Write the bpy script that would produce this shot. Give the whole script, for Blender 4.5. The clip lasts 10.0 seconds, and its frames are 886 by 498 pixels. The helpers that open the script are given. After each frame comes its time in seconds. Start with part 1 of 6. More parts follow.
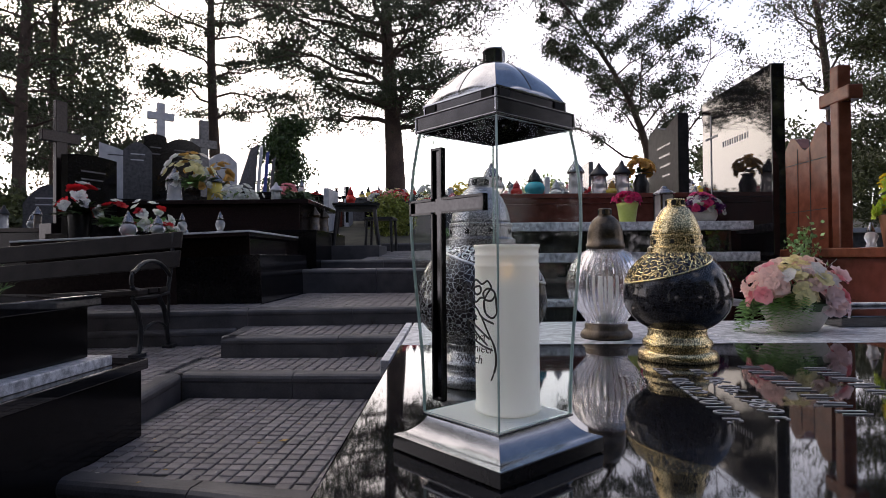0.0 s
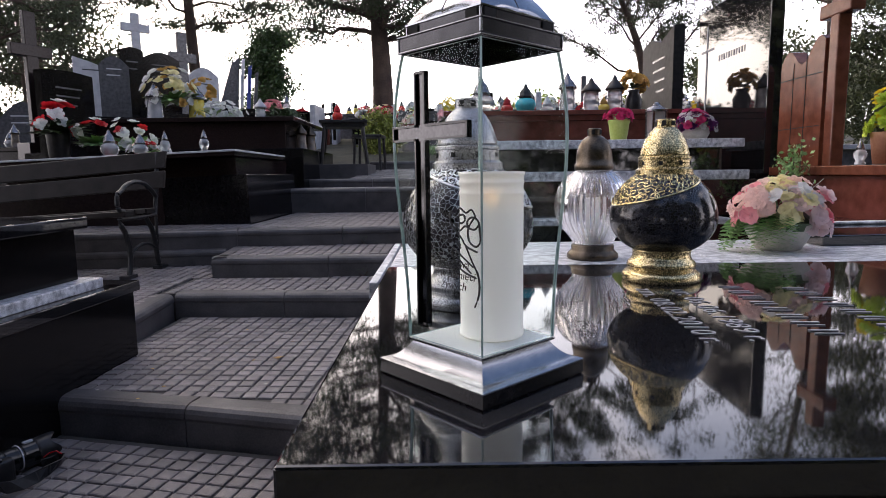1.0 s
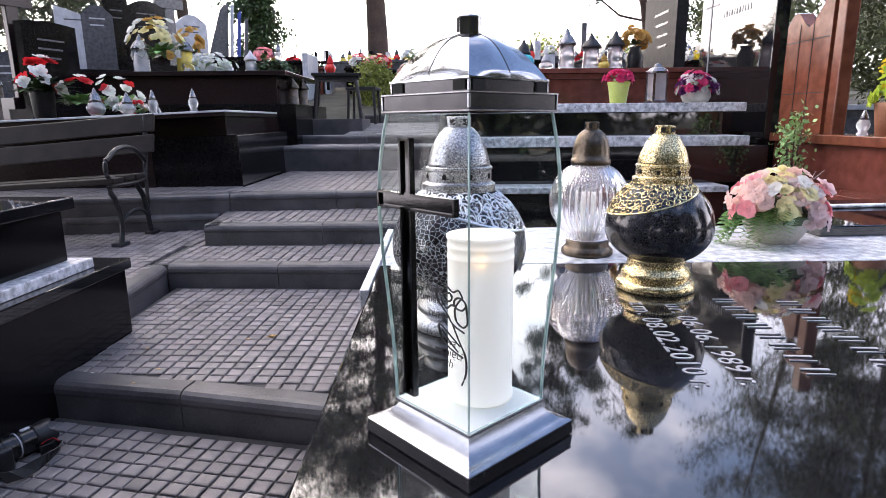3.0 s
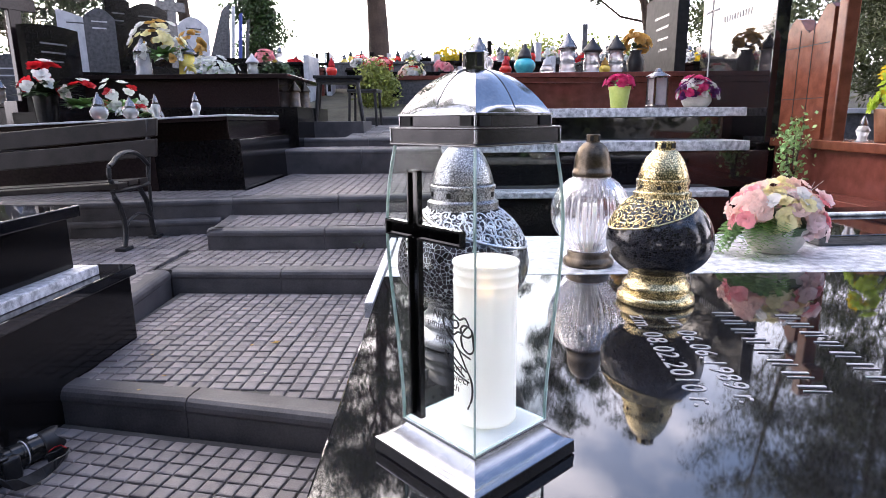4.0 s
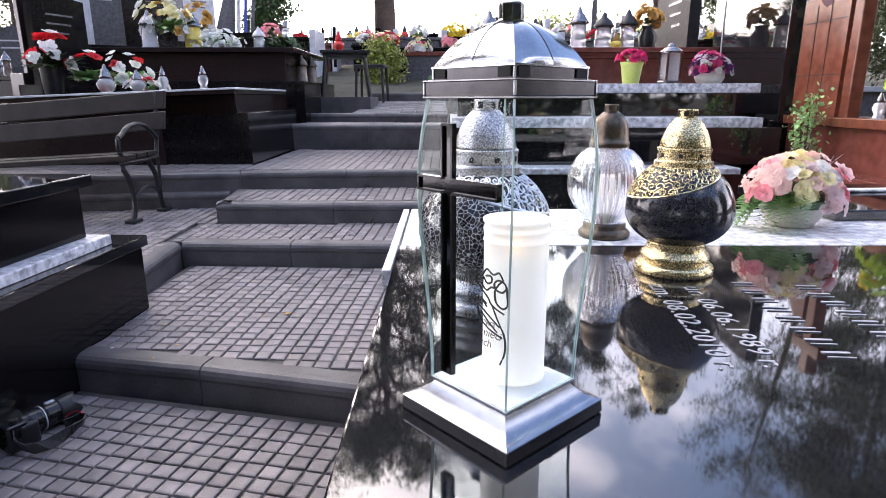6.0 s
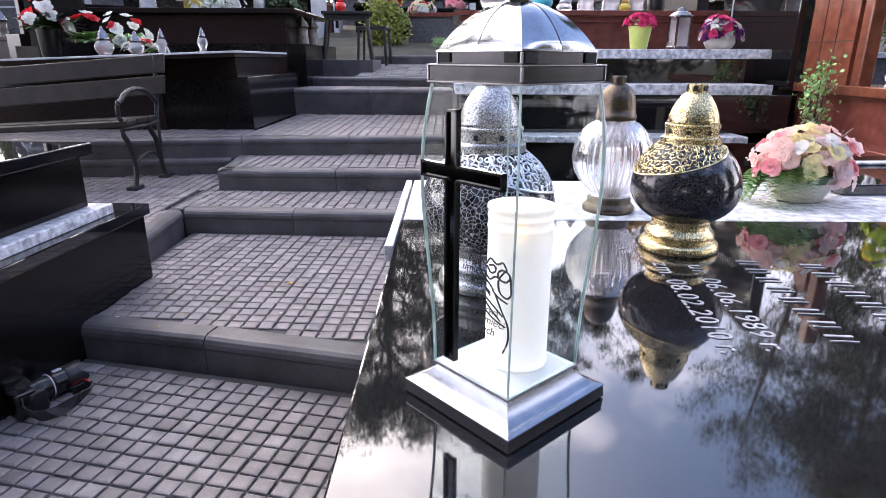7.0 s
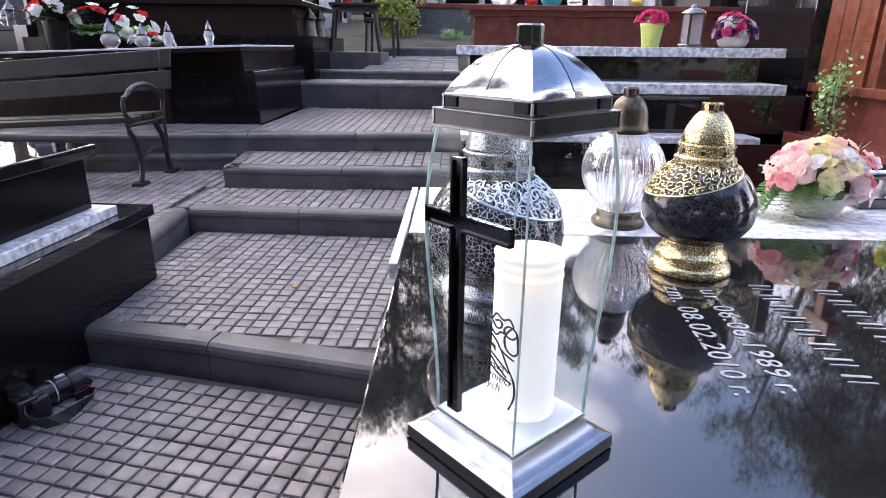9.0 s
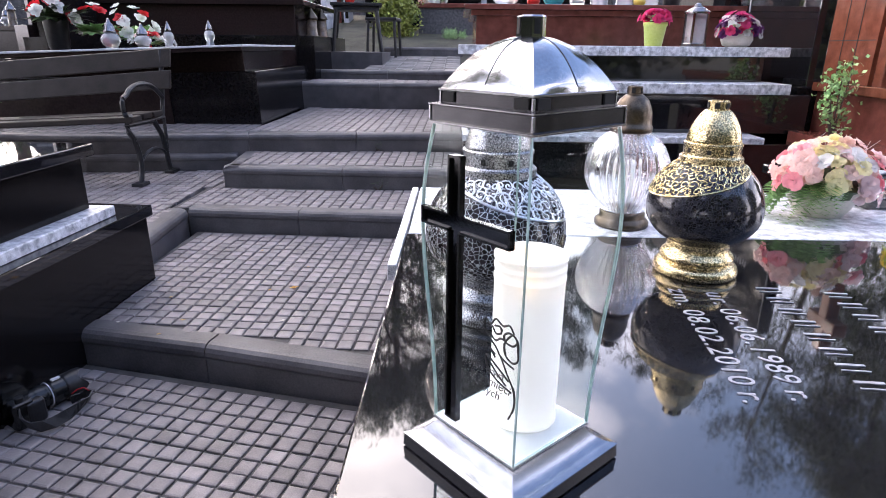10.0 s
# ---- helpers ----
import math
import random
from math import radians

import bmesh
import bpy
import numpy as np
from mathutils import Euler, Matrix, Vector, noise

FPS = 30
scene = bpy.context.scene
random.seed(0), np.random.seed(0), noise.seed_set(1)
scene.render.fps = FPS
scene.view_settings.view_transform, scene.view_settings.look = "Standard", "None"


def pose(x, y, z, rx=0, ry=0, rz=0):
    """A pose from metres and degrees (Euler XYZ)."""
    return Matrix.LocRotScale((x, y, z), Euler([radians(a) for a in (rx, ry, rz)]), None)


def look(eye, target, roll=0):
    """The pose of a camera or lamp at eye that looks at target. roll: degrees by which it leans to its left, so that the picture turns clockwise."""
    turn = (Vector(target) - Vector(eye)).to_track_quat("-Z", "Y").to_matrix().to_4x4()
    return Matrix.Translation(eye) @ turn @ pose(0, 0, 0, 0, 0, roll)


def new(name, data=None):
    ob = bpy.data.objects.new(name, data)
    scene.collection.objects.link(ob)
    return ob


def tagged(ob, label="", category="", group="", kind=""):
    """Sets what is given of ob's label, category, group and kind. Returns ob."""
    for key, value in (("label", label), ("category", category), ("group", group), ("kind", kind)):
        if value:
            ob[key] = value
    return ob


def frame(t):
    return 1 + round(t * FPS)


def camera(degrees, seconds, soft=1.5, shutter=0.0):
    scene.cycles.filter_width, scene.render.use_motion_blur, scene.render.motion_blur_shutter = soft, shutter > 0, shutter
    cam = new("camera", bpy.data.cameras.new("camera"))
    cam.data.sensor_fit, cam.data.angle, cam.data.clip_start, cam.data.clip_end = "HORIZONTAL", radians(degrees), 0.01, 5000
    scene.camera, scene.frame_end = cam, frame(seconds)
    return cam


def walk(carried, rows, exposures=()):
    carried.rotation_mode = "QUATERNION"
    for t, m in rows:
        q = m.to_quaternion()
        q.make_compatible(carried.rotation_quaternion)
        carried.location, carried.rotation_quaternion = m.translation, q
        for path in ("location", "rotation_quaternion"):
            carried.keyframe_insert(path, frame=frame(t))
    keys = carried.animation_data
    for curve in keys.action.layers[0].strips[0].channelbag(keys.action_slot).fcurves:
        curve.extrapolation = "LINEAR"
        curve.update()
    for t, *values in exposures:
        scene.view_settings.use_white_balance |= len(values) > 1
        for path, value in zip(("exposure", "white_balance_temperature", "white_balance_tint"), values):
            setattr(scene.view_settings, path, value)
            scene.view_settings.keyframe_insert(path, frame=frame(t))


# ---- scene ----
cam = camera(73.5, 10.0, soft=0.7)
# seconds, x, y, z, tilt, lean, turn
PATH = [
    (0, -0.046, -0.622, 0.202, 90.81, 0.45, 0.83),
    (0.5, -0.048, -0.622, 0.199, 88.35, 0.60, 0.31),
    (1, -0.040, -0.619, 0.212, 82.88, 0.70, -0.13),
    (1.5, -0.044, -0.600, 0.260, 80.30, 0.67, -0.45),
    (2, -0.036, -0.590, 0.292, 78.52, 0.59, -0.49),
    (2.5, -0.029, -0.578, 0.307, 77.77, 0.51, -0.48),
    (4, -0.035, -0.590, 0.357, 77.68, 0.50, -0.39),
    (4.5, -0.042, -0.601, 0.352, 77.71, 0.42, -0.36),
    (5, -0.052, -0.599, 0.344, 77.80, 0.35, -0.26),
    (5.5, -0.061, -0.596, 0.331, 77.22, 0.22, -0.10),
    (7, -0.064, -0.580, 0.354, 72.27, -0.20, 0.42),
    (7.5, -0.061, -0.573, 0.369, 71.48, -0.30, 0.56),
    (8, -0.061, -0.562, 0.384, 71.26, -0.45, 0.81),
    (8.5, -0.063, -0.552, 0.392, 71.23, -0.55, 1.05),
    (9, -0.063, -0.539, 0.400, 71.25, -0.60, 1.20),
    (9.5, -0.061, -0.528, 0.398, 71.30, -0.62, 1.40),
    (10, -0.059, -0.516, 0.394, 71.29, -0.55, 1.40),
]
walk(cam, [(t, pose(x, y, z, rx, ry, rz)) for t, x, y, z, rx, ry, rz in PATH],
     exposures=[(0, -0.40, 6420, 22), (1.0, 0.18, 6420, 22), (1.5, 0.60, 6380, 22), (2.0, 1.00, 6350, 22), (2.7, 1.12, 6300, 22), (4.5, 1.30, 6250, 23), (5.5, 1.34, 6250, 23), (7.0, 1.40, 6200, 24), (10.0, 1.42, 6200, 24)])

# ---- light ----
SUN_EL, SUN_AZ = radians(24), radians(-38)   # azimuth from +y towards +x
world = bpy.data.worlds.new("sky")
scene.world = world
world.use_nodes = True
wn, wl = world.node_tree.nodes, world.node_tree.links
wn.clear()
w_out = wn.new("ShaderNodeOutputWorld")
w_bg = wn.new("ShaderNodeBackground")
w_sky = wn.new("ShaderNodeTexSky")
w_sky.sky_type, w_sky.sun_disc = "NISHITA", False
w_sky.sun_elevation, w_sky.sun_rotation = SUN_EL, SUN_AZ
w_co = wn.new("ShaderNodeTexCoord")
w_map = wn.new("ShaderNodeMapping")
w_map.inputs["Scale"].default_value = (1.6, 1.6, 3.2)
w_cl = wn.new("ShaderNodeTexNoise")
w_cl.inputs["Scale"].default_value, w_cl.inputs["Detail"].default_value, w_cl.inputs["Roughness"].default_value = 1.5, 7.0, 0.56
w_ramp = wn.new("ShaderNodeValToRGB")
w_ramp.color_ramp.elements[0].position, w_ramp.color_ramp.elements[1].position = 0.50, 0.72
w_sep = wn.new("ShaderNodeSeparateXYZ")
w_low = wn.new("ShaderNodeMapRange")   # haze: cloud is dense near the horizon
w_low.inputs["From Min"].default_value, w_low.inputs["From Max"].default_value = 0.48, 0.14
w_max = wn.new("ShaderNodeMath")
w_max.operation = "MAXIMUM"
w_mix = wn.new("ShaderNodeMix")
w_mix.data_type = "RGBA"
w_mix.inputs["B"].default_value = (11.0, 10.8, 10.7, 1)
wl.new(w_co.outputs["Generated"], w_map.inputs["Vector"])
wl.new(w_map.outputs["Vector"], w_cl.inputs["Vector"])
wl.new(w_cl.outputs["Fac"], w_ramp.inputs["Fac"])
wl.new(w_co.outputs["Generated"], w_sep.inputs["Vector"])
wl.new(w_sep.outputs["Z"], w_low.inputs["Value"])
wl.new(w_ramp.outputs["Color"], w_max.inputs[0])
wl.new(w_low.outputs["Result"], w_max.inputs[1])
wl.new(w_max.outputs["Value"], w_mix.inputs["Factor"])
wl.new(w_sky.outputs["Color"], w_mix.inputs["A"])
# thin cloud glows round the hidden sun
w_dot = wn.new("ShaderNodeVectorMath")
w_dot.operation = "DOT_PRODUCT"
w_dot.inputs[1].default_value = (math.sin(SUN_AZ) * math.cos(SUN_EL), math.cos(SUN_AZ) * math.cos(SUN_EL), math.sin(SUN_EL))
w_pos = wn.new("ShaderNodeMath")
w_pos.operation = "MAXIMUM"
w_pos.inputs[1].default_value = 0.0
w_pow = wn.new("ShaderNodeMath")
w_pow.operation = "POWER"
w_pow.inputs[1].default_value = 7.0
w_gl = wn.new("ShaderNodeMix")
w_gl.data_type = "RGBA"
w_gl.blend_type = "ADD"
w_gl.inputs["B"].default_value = (22.0, 19.5, 14.0, 1)
wl.new(w_co.outputs["Generated"], w_dot.inputs[0])
wl.new(w_dot.outputs["Value"], w_pos.inputs[0])
wl.new(w_pos.outputs["Value"], w_pow.inputs[0])
wl.new(w_pow.outputs["Value"], w_gl.inputs["Factor"])
wl.new(w_mix.outputs["Result"], w_gl.inputs["A"])
wl.new(w_gl.outputs["Result"], w_bg.inputs["Color"])
w_bg.inputs["Strength"].default_value = 0.25
wl.new(w_bg.outputs["Background"], w_out.inputs["Surface"])

sun = new("sun", bpy.data.lights.new("sun", "SUN"))
sun.data.energy, sun.data.angle, sun.data.color = 2.0, radians(6), (1.0, 0.88, 0.7)
sun.matrix_world = look((0, 0, 0), (-math.sin(SUN_AZ) * math.cos(SUN_EL), -math.cos(SUN_AZ) * math.cos(SUN_EL), -math.sin(SUN_EL)))


# ---- materials ----
def mat(name, c1, c2=None, rough=0.5, metal=0.0, scale=20.0, fine=140.0, bump=0.15, dist=0.002, spec=0.5, each=0.0, coat=0.0, rough2=None, span=(0.5, 1.0)):
    """Two-scale noise between c1 and c2, fine relief; each: brightness change from piece to piece; span: a narrow one gives hard speckles."""
    m = bpy.data.materials.new(name)
    m.use_nodes = True
    n, l = m.node_tree.nodes, m.node_tree.links
    b = n["Principled BSDF"]
    co = n.new("ShaderNodeTexCoord")
    n1, n2 = n.new("ShaderNodeTexNoise"), n.new("ShaderNodeTexNoise")
    n1.inputs["Scale"].default_value, n1.inputs["Detail"].default_value = scale, 6
    n2.inputs["Scale"].default_value, n2.inputs["Detail"].default_value = fine, 3
    for q in (n1, n2):
        l.new(co.outputs["Object"], q.inputs["Vector"])
    add = n.new("ShaderNodeMath")
    add.operation = "MULTIPLY_ADD"
    l.new(n2.outputs["Fac"], add.inputs[0])
    add.inputs[1].default_value = 0.5
    l.new(n1.outputs["Fac"], add.inputs[2])
    ramp = n.new("ShaderNodeValToRGB")
    ramp.color_ramp.elements[0].position, ramp.color_ramp.elements[1].position = span
    ramp.color_ramp.elements[0].color = (*c1, 1)
    ramp.color_ramp.elements[1].color = (*(c2 or [min(1, v * 1.5) for v in c1]), 1)
    l.new(add.outputs["Value"], ramp.inputs["Fac"])
    out = ramp.outputs["Color"]
    if each:
        oi = n.new("ShaderNodeObjectInfo")
        geo = n.new("ShaderNodeNewGeometry")
        s = n.new("ShaderNodeMath")
        s.operation = "ADD"
        l.new(oi.outputs["Random"], s.inputs[0])
        l.new(geo.outputs["Random Per Island"], s.inputs[1])
        f = n.new("ShaderNodeMath")
        f.operation = "FRACT"
        l.new(s.outputs["Value"], f.inputs[0])
        r = n.new("ShaderNodeMapRange")
        r.inputs["To Min"].default_value, r.inputs["To Max"].default_value = 1 - each, 1 + each
        l.new(f.outputs["Value"], r.inputs["Value"])
        hsv = n.new("ShaderNodeHueSaturation")
        l.new(r.outputs["Result"], hsv.inputs["Value"])
        l.new(out, hsv.inputs["Color"])
        out = hsv.outputs["Color"]
    l.new(out, b.inputs["Base Color"])
    b.inputs["Roughness"].default_value, b.inputs["Metallic"].default_value = rough, metal
    b.inputs["Specular IOR Level"].default_value = spec
    b.inputs["Coat Weight"].default_value = coat
    if rough2 is not None:
        rr = n.new("ShaderNodeMapRange")
        rr.inputs["From Min"].default_value, rr.inputs["From Max"].default_value = 0.45, 1.05
        rr.inputs["To Min"].default_value, rr.inputs["To Max"].default_value = rough, rough2
        l.new(add.outputs["Value"], rr.inputs["Value"])
        l.new(rr.outputs["Result"], b.inputs["Roughness"])
    if bump:
        bp = n.new("ShaderNodeBump")
        bp.inputs["Strength"].default_value, bp.inputs["Distance"].default_value = bump, dist
        l.new(add.outputs["Value"], bp.inputs["Height"])
        l.new(bp.outputs["Normal"], b.inputs["Normal"])
    return m


def crackle(name, dark, line, scale, metal=0.0):
    """Crackled glass mosaic: small glossy shards with fine lines between them."""
    m = bpy.data.materials.new(name)
    m.use_nodes = True
    n, l = m.node_tree.nodes, m.node_tree.links
    b = n["Principled BSDF"]
    co = n.new("ShaderNodeTexCoord")
    v = n.new("ShaderNodeTexVoronoi")
    v.feature = "DISTANCE_TO_EDGE"
    v2 = n.new("ShaderNodeTexVoronoi")
    for q in (v, v2):
        q.inputs["Scale"].default_value = scale
        l.new(co.outputs["Object"], q.inputs["Vector"])
    r = n.new("ShaderNodeValToRGB")
    r.color_ramp.elements[0].position, r.color_ramp.elements[1].position = 0.018, 0.055
    r.color_ramp.elements[0].color, r.color_ramp.elements[1].color = (1, 1, 1, 1), (0, 0, 0, 1)
    l.new(v.outputs["Distance"], r.inputs["Fac"])
    sh = n.new("ShaderNodeMix")
    sh.data_type = "RGBA"
    sh.inputs["A"].default_value = (*dark, 1)
    sh.inputs["B"].default_value = (*[min(1, c * 3.0) for c in dark], 1)
    sep = n.new("ShaderNodeSeparateColor")
    l.new(v2.outputs["Color"], sep.inputs["Color"])
    l.new(sep.outputs["Red"], sh.inputs["Factor"])
    mx = n.new("ShaderNodeMix")
    mx.data_type = "RGBA"
    mx.inputs["B"].default_value = (*line, 1)
    l.new(r.outputs["Color"], mx.inputs["Factor"])
    l.new(sh.outputs["Result"], mx.inputs["A"])
    l.new(mx.outputs["Result"], b.inputs["Base Color"])
    bp = n.new("ShaderNodeBump")
    bp.inputs["Strength"].default_value, bp.inputs["Distance"].default_value = 0.5, 0.0012
    l.new(sep.outputs["Green"], bp.inputs["Height"])
    l.new(bp.outputs["Normal"], b.inputs["Normal"])
    b.inputs["Roughness"].default_value, b.inputs["Metallic"].default_value = 0.12, metal
    return m


def glass(name, color=(1, 1, 1), rough=0.0, ior=1.45):
    m = bpy.data.materials.new(name)
    m.use_nodes = True
    b = m.node_tree.nodes["Principled BSDF"]
    b.inputs["Base Color"].default_value = (*color, 1)
    b.inputs["Roughness"].default_value, b.inputs["IOR"].default_value = rough, ior
    b.inputs["Transmission Weight"].default_value = 1.0
    return m


def glow(name, color, strength):
    m = bpy.data.materials.new(name)
    m.use_nodes = True
    b = m.node_tree.nodes["Principled BSDF"]
    b.inputs["Base Color"].default_value = (*color, 1)
    b.inputs["Emission Color"].default_value, b.inputs["Emission Strength"].default_value = (*color, 1), strength
    return m


M_BLACK = mat("black_polished_granite", (0.006, 0.006, 0.007), (0.014, 0.014, 0.016), 0.03, scale=60, fine=500, bump=0.0, spec=1.0, rough2=0.045)
M_BLACK2 = mat("dark_polished_granite", (0.004, 0.0035, 0.004), (0.009, 0.008, 0.008), 0.10, scale=60, fine=500, bump=0.0, rough2=0.16, spec=0.22)
M_DULL = mat("dull_black_granite", (0.010, 0.010, 0.011), (0.030, 0.029, 0.029), 0.5, scale=20, fine=300, bump=0.1, spec=0.12)
M_DARKBROWN = mat("dark_brown_granite", (0.013, 0.008, 0.008), (0.026, 0.017, 0.016), 0.12, scale=60, fine=400, bump=0.0, rough2=0.2, spec=0.2)
M_GRANITE = mat("grey_white_granite", (0.20, 0.21, 0.23), (0.86, 0.87, 0.89), 0.32, scale=38, fine=480, bump=0.05, span=(0.52, 0.90))
M_GREYSTONE = mat("light_grey_stone", (0.36, 0.37, 0.40), (0.6, 0.6, 0.62), 0.4, scale=14, fine=160, bump=0.1)
M_MIDSTONE = mat("mid_grey_granite", (0.05, 0.05, 0.056), (0.13, 0.13, 0.138), 0.25, scale=30, fine=260, bump=0.03)
M_RED = mat("red_brown_granite", (0.105, 0.031, 0.017), (0.205, 0.066, 0.037), 0.14, scale=16, fine=260, bump=0.02, rough2=0.26)
M_RED2 = mat("dark_red_granite", (0.10, 0.03, 0.022), (0.19, 0.06, 0.045), 0.18, scale=16, fine=260, bump=0.02)
M_JOINT = mat("pavement_mortar", (0.036, 0.033, 0.031), (0.085, 0.078, 0.072), 0.9, scale=9, fine=90, bump=0.5)
M_SETT = mat("dark_grey_concrete_sett", (0.102, 0.090, 0.089), (0.228, 0.203, 0.199), 0.5, scale=9, fine=260, bump=0.35, dist=0.0015, each=0.22)
# Paler than M_SETT: sunlight on the upper path is put into the colour.
M_SETTLIGHT = mat("sunlit_concrete_sett", (0.17, 0.16, 0.15), (0.30, 0.28, 0.26), 0.7, scale=9, fine=200, bump=0.35, dist=0.0015, each=0.2)
M_KERB = mat("dark_grey_concrete_kerb", (0.034, 0.032, 0.035), (0.105, 0.098, 0.100), 0.5, scale=7, fine=160, bump=0.25, dist=0.0015)
M_EARTH = mat("earth_and_grass", (0.045, 0.04, 0.03), (0.10, 0.095, 0.06), 0.95, scale=3, fine=40, bump=0.8, dist=0.03)
M_CHROME = mat("polished_chrome", (0.27, 0.278, 0.30), (0.36, 0.37, 0.395), 0.10, 1.0, scale=30, fine=400, bump=0.02, dist=0.0006, rough2=0.17)
M_SATIN = mat("satin_chrome", (0.22, 0.227, 0.25), (0.32, 0.33, 0.35), 0.22, 1.0, scale=9, fine=60, bump=0, rough2=0.28)
M_BRIM = mat("dark_brushed_chrome", (0.030, 0.030, 0.033), (0.075, 0.075, 0.080), 0.2, 1.0, scale=9, fine=60, bump=0, rough2=0.26)
M_CHROMEDARK = mat("dark_chrome", (0.16, 0.16, 0.17), (0.26, 0.26, 0.27), 0.24, 1.0, scale=30, fine=300, bump=0.02)
# Black for wick, rivets and joints; also painted as shade inside slots and hollows.
M_HOLE = mat("shade_and_trim_black", (0.004, 0.004, 0.004), (0.008, 0.008, 0.008), 0.8, bump=0)
M_GOLD = mat("antique_gold_metal", (0.06, 0.042, 0.014), (0.84, 0.69, 0.38), 0.20, 1.0, scale=430, fine=1500, bump=0.35, dist=0.0006, rough2=0.32, span=(0.56, 0.84))
M_SILVER = mat("antique_silver_metal", (0.03, 0.03, 0.034), (0.60, 0.60, 0.64), 0.28, 1.0, scale=430, fine=1500, bump=0.35, dist=0.0006, rough2=0.34, span=(0.60, 0.92))
M_BRONZE = mat("dark_bronze_metal", (0.055, 0.044, 0.034), (0.15, 0.122, 0.092), 0.34, 1.0, scale=40, fine=320, bump=0.12)
M_BLACKCRACK = crackle("black_crackle_glass", (0.006, 0.006, 0.008), (0.045, 0.045, 0.052), 230)
M_SILVERCRACK = crackle("dark_silver_crackle_glass", (0.012, 0.009, 0.011), (0.50, 0.50, 0.54), 135, 0.0)


def thin_glass(name, tint, base=None, share=0.0):
    """Window glass: light goes straight through, gloss grows towards grazing; share: how much refracts as a solid."""
    m = bpy.data.materials.new(name)
    m.use_nodes = True
    n, l = m.node_tree.nodes, m.node_tree.links
    b = n["Principled BSDF"]
    b.inputs["Base Color"].default_value = (*tint, 1)
    b.inputs["Roughness"].default_value, b.inputs["IOR"].default_value = 0.02, 1.45
    b.inputs["Transmission Weight"].default_value = 1.0
    tr, gl, fr, m1, m2 = (n.new(k) for k in ("ShaderNodeBsdfTransparent", "ShaderNodeBsdfGlossy", "ShaderNodeLayerWeight", "ShaderNodeMixShader", "ShaderNodeMixShader"))
    tr.inputs["Color"].default_value = (*tint, 1)
    gl.inputs["Roughness"].default_value = 0.01
    pw = n.new("ShaderNodeMath")
    pw.operation = "POWER"
    pw.inputs[1].default_value = 4.0
    ma = n.new("ShaderNodeMath")
    ma.operation = "MULTIPLY_ADD"
    ma.inputs[1].default_value, ma.inputs[2].default_value = 0.28, 0.008
    l.new(fr.outputs["Facing"], pw.inputs[0])
    l.new(pw.outputs["Value"], ma.inputs[0])
    l.new(ma.outputs["Value"], m1.inputs["Fac"])
    l.new(tr.outputs["BSDF"], m1.inputs[1])
    l.new(gl.outputs["BSDF"], m1.inputs[2])
    m2.inputs["Fac"].default_value = share
    l.new(m1.outputs["Shader"], m2.inputs[1])
    l.new(b.outputs["BSDF"], m2.inputs[2])
    l.new(m2.outputs["Shader"], n["Material Output"].inputs["Surface"])
    return m


M_GLASS = thin_glass("clear_glass", (0.97, 0.99, 0.985))
M_GLASSEDGE = mat("green_glass_edge", (0.36, 0.52, 0.50), (0.72, 0.88, 0.85), 0.12, scale=30, fine=60, bump=0.1)
M_GLASSEDGE.node_tree.nodes["Principled BSDF"].inputs["Transmission Weight"].default_value = 0.3
M_RIM = mat("black_chrome_trim", (0.008, 0.007, 0.008), (0.016, 0.015, 0.016), 0.16, 0.0, scale=30, fine=300, bump=0.0, spec=0.3)
M_LINING = mat("mirror_black_lining", (0.05, 0.05, 0.052), (0.09, 0.09, 0.092), 0.06, 1.0, scale=30, fine=300, bump=0.02, rough2=0.12)
M_LACEGOLD = mat("bright_gold_scrollwork", (0.28, 0.21, 0.09), (0.80, 0.69, 0.40), 0.25, 1.0, scale=60, fine=300, bump=0.05)
M_LACESILVER = mat("bright_silver_scrollwork", (0.6, 0.6, 0.63), (0.92, 0.92, 0.95), 0.3, 0.8, scale=60, fine=300, bump=0.05)
M_RIBGLASS = thin_glass("ribbed_iridescent_glass", (0.98, 0.98, 1.0), share=0.8)
_b = M_RIBGLASS.node_tree.nodes["Principled BSDF"]
_b.inputs["Thin Film Thickness"].default_value, _b.inputs["Thin Film IOR"].default_value = 320.0, 1.5
M_PLASTICBLACK = mat("black_gloss_plastic", (0.008, 0.008, 0.008), (0.014, 0.014, 0.014), 0.16, scale=30, fine=200, bump=0.02)
M_PRINT = mat("dark_print", (0.012, 0.012, 0.012), (0.02, 0.02, 0.02), 0.5, bump=0)
M_LETTER = mat("engraved_silver_letter", (0.24, 0.24, 0.26), (0.38, 0.38, 0.40), 0.5, scale=60, fine=300, bump=0.1)
M_WAX = mat("white_candle_wax", (0.86, 0.86, 0.80), (0.93, 0.93, 0.88), 0.45, scale=20, fine=80, bump=0.03)
_b = M_WAX.node_tree.nodes["Principled BSDF"]
_b.inputs["Subsurface Weight"].default_value = 0.4
_b.inputs["Subsurface Radius"].default_value, _b.inputs["Subsurface Scale"].default_value = (1.0, 0.8, 0.6), 0.02
M_FROST = mat("frosted_glowing_candle_plastic", (0.86, 0.88, 0.87), (0.92, 0.93, 0.92), 0.35, scale=20, fine=80, bump=0.02)
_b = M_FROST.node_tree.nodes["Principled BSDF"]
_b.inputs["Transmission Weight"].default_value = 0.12
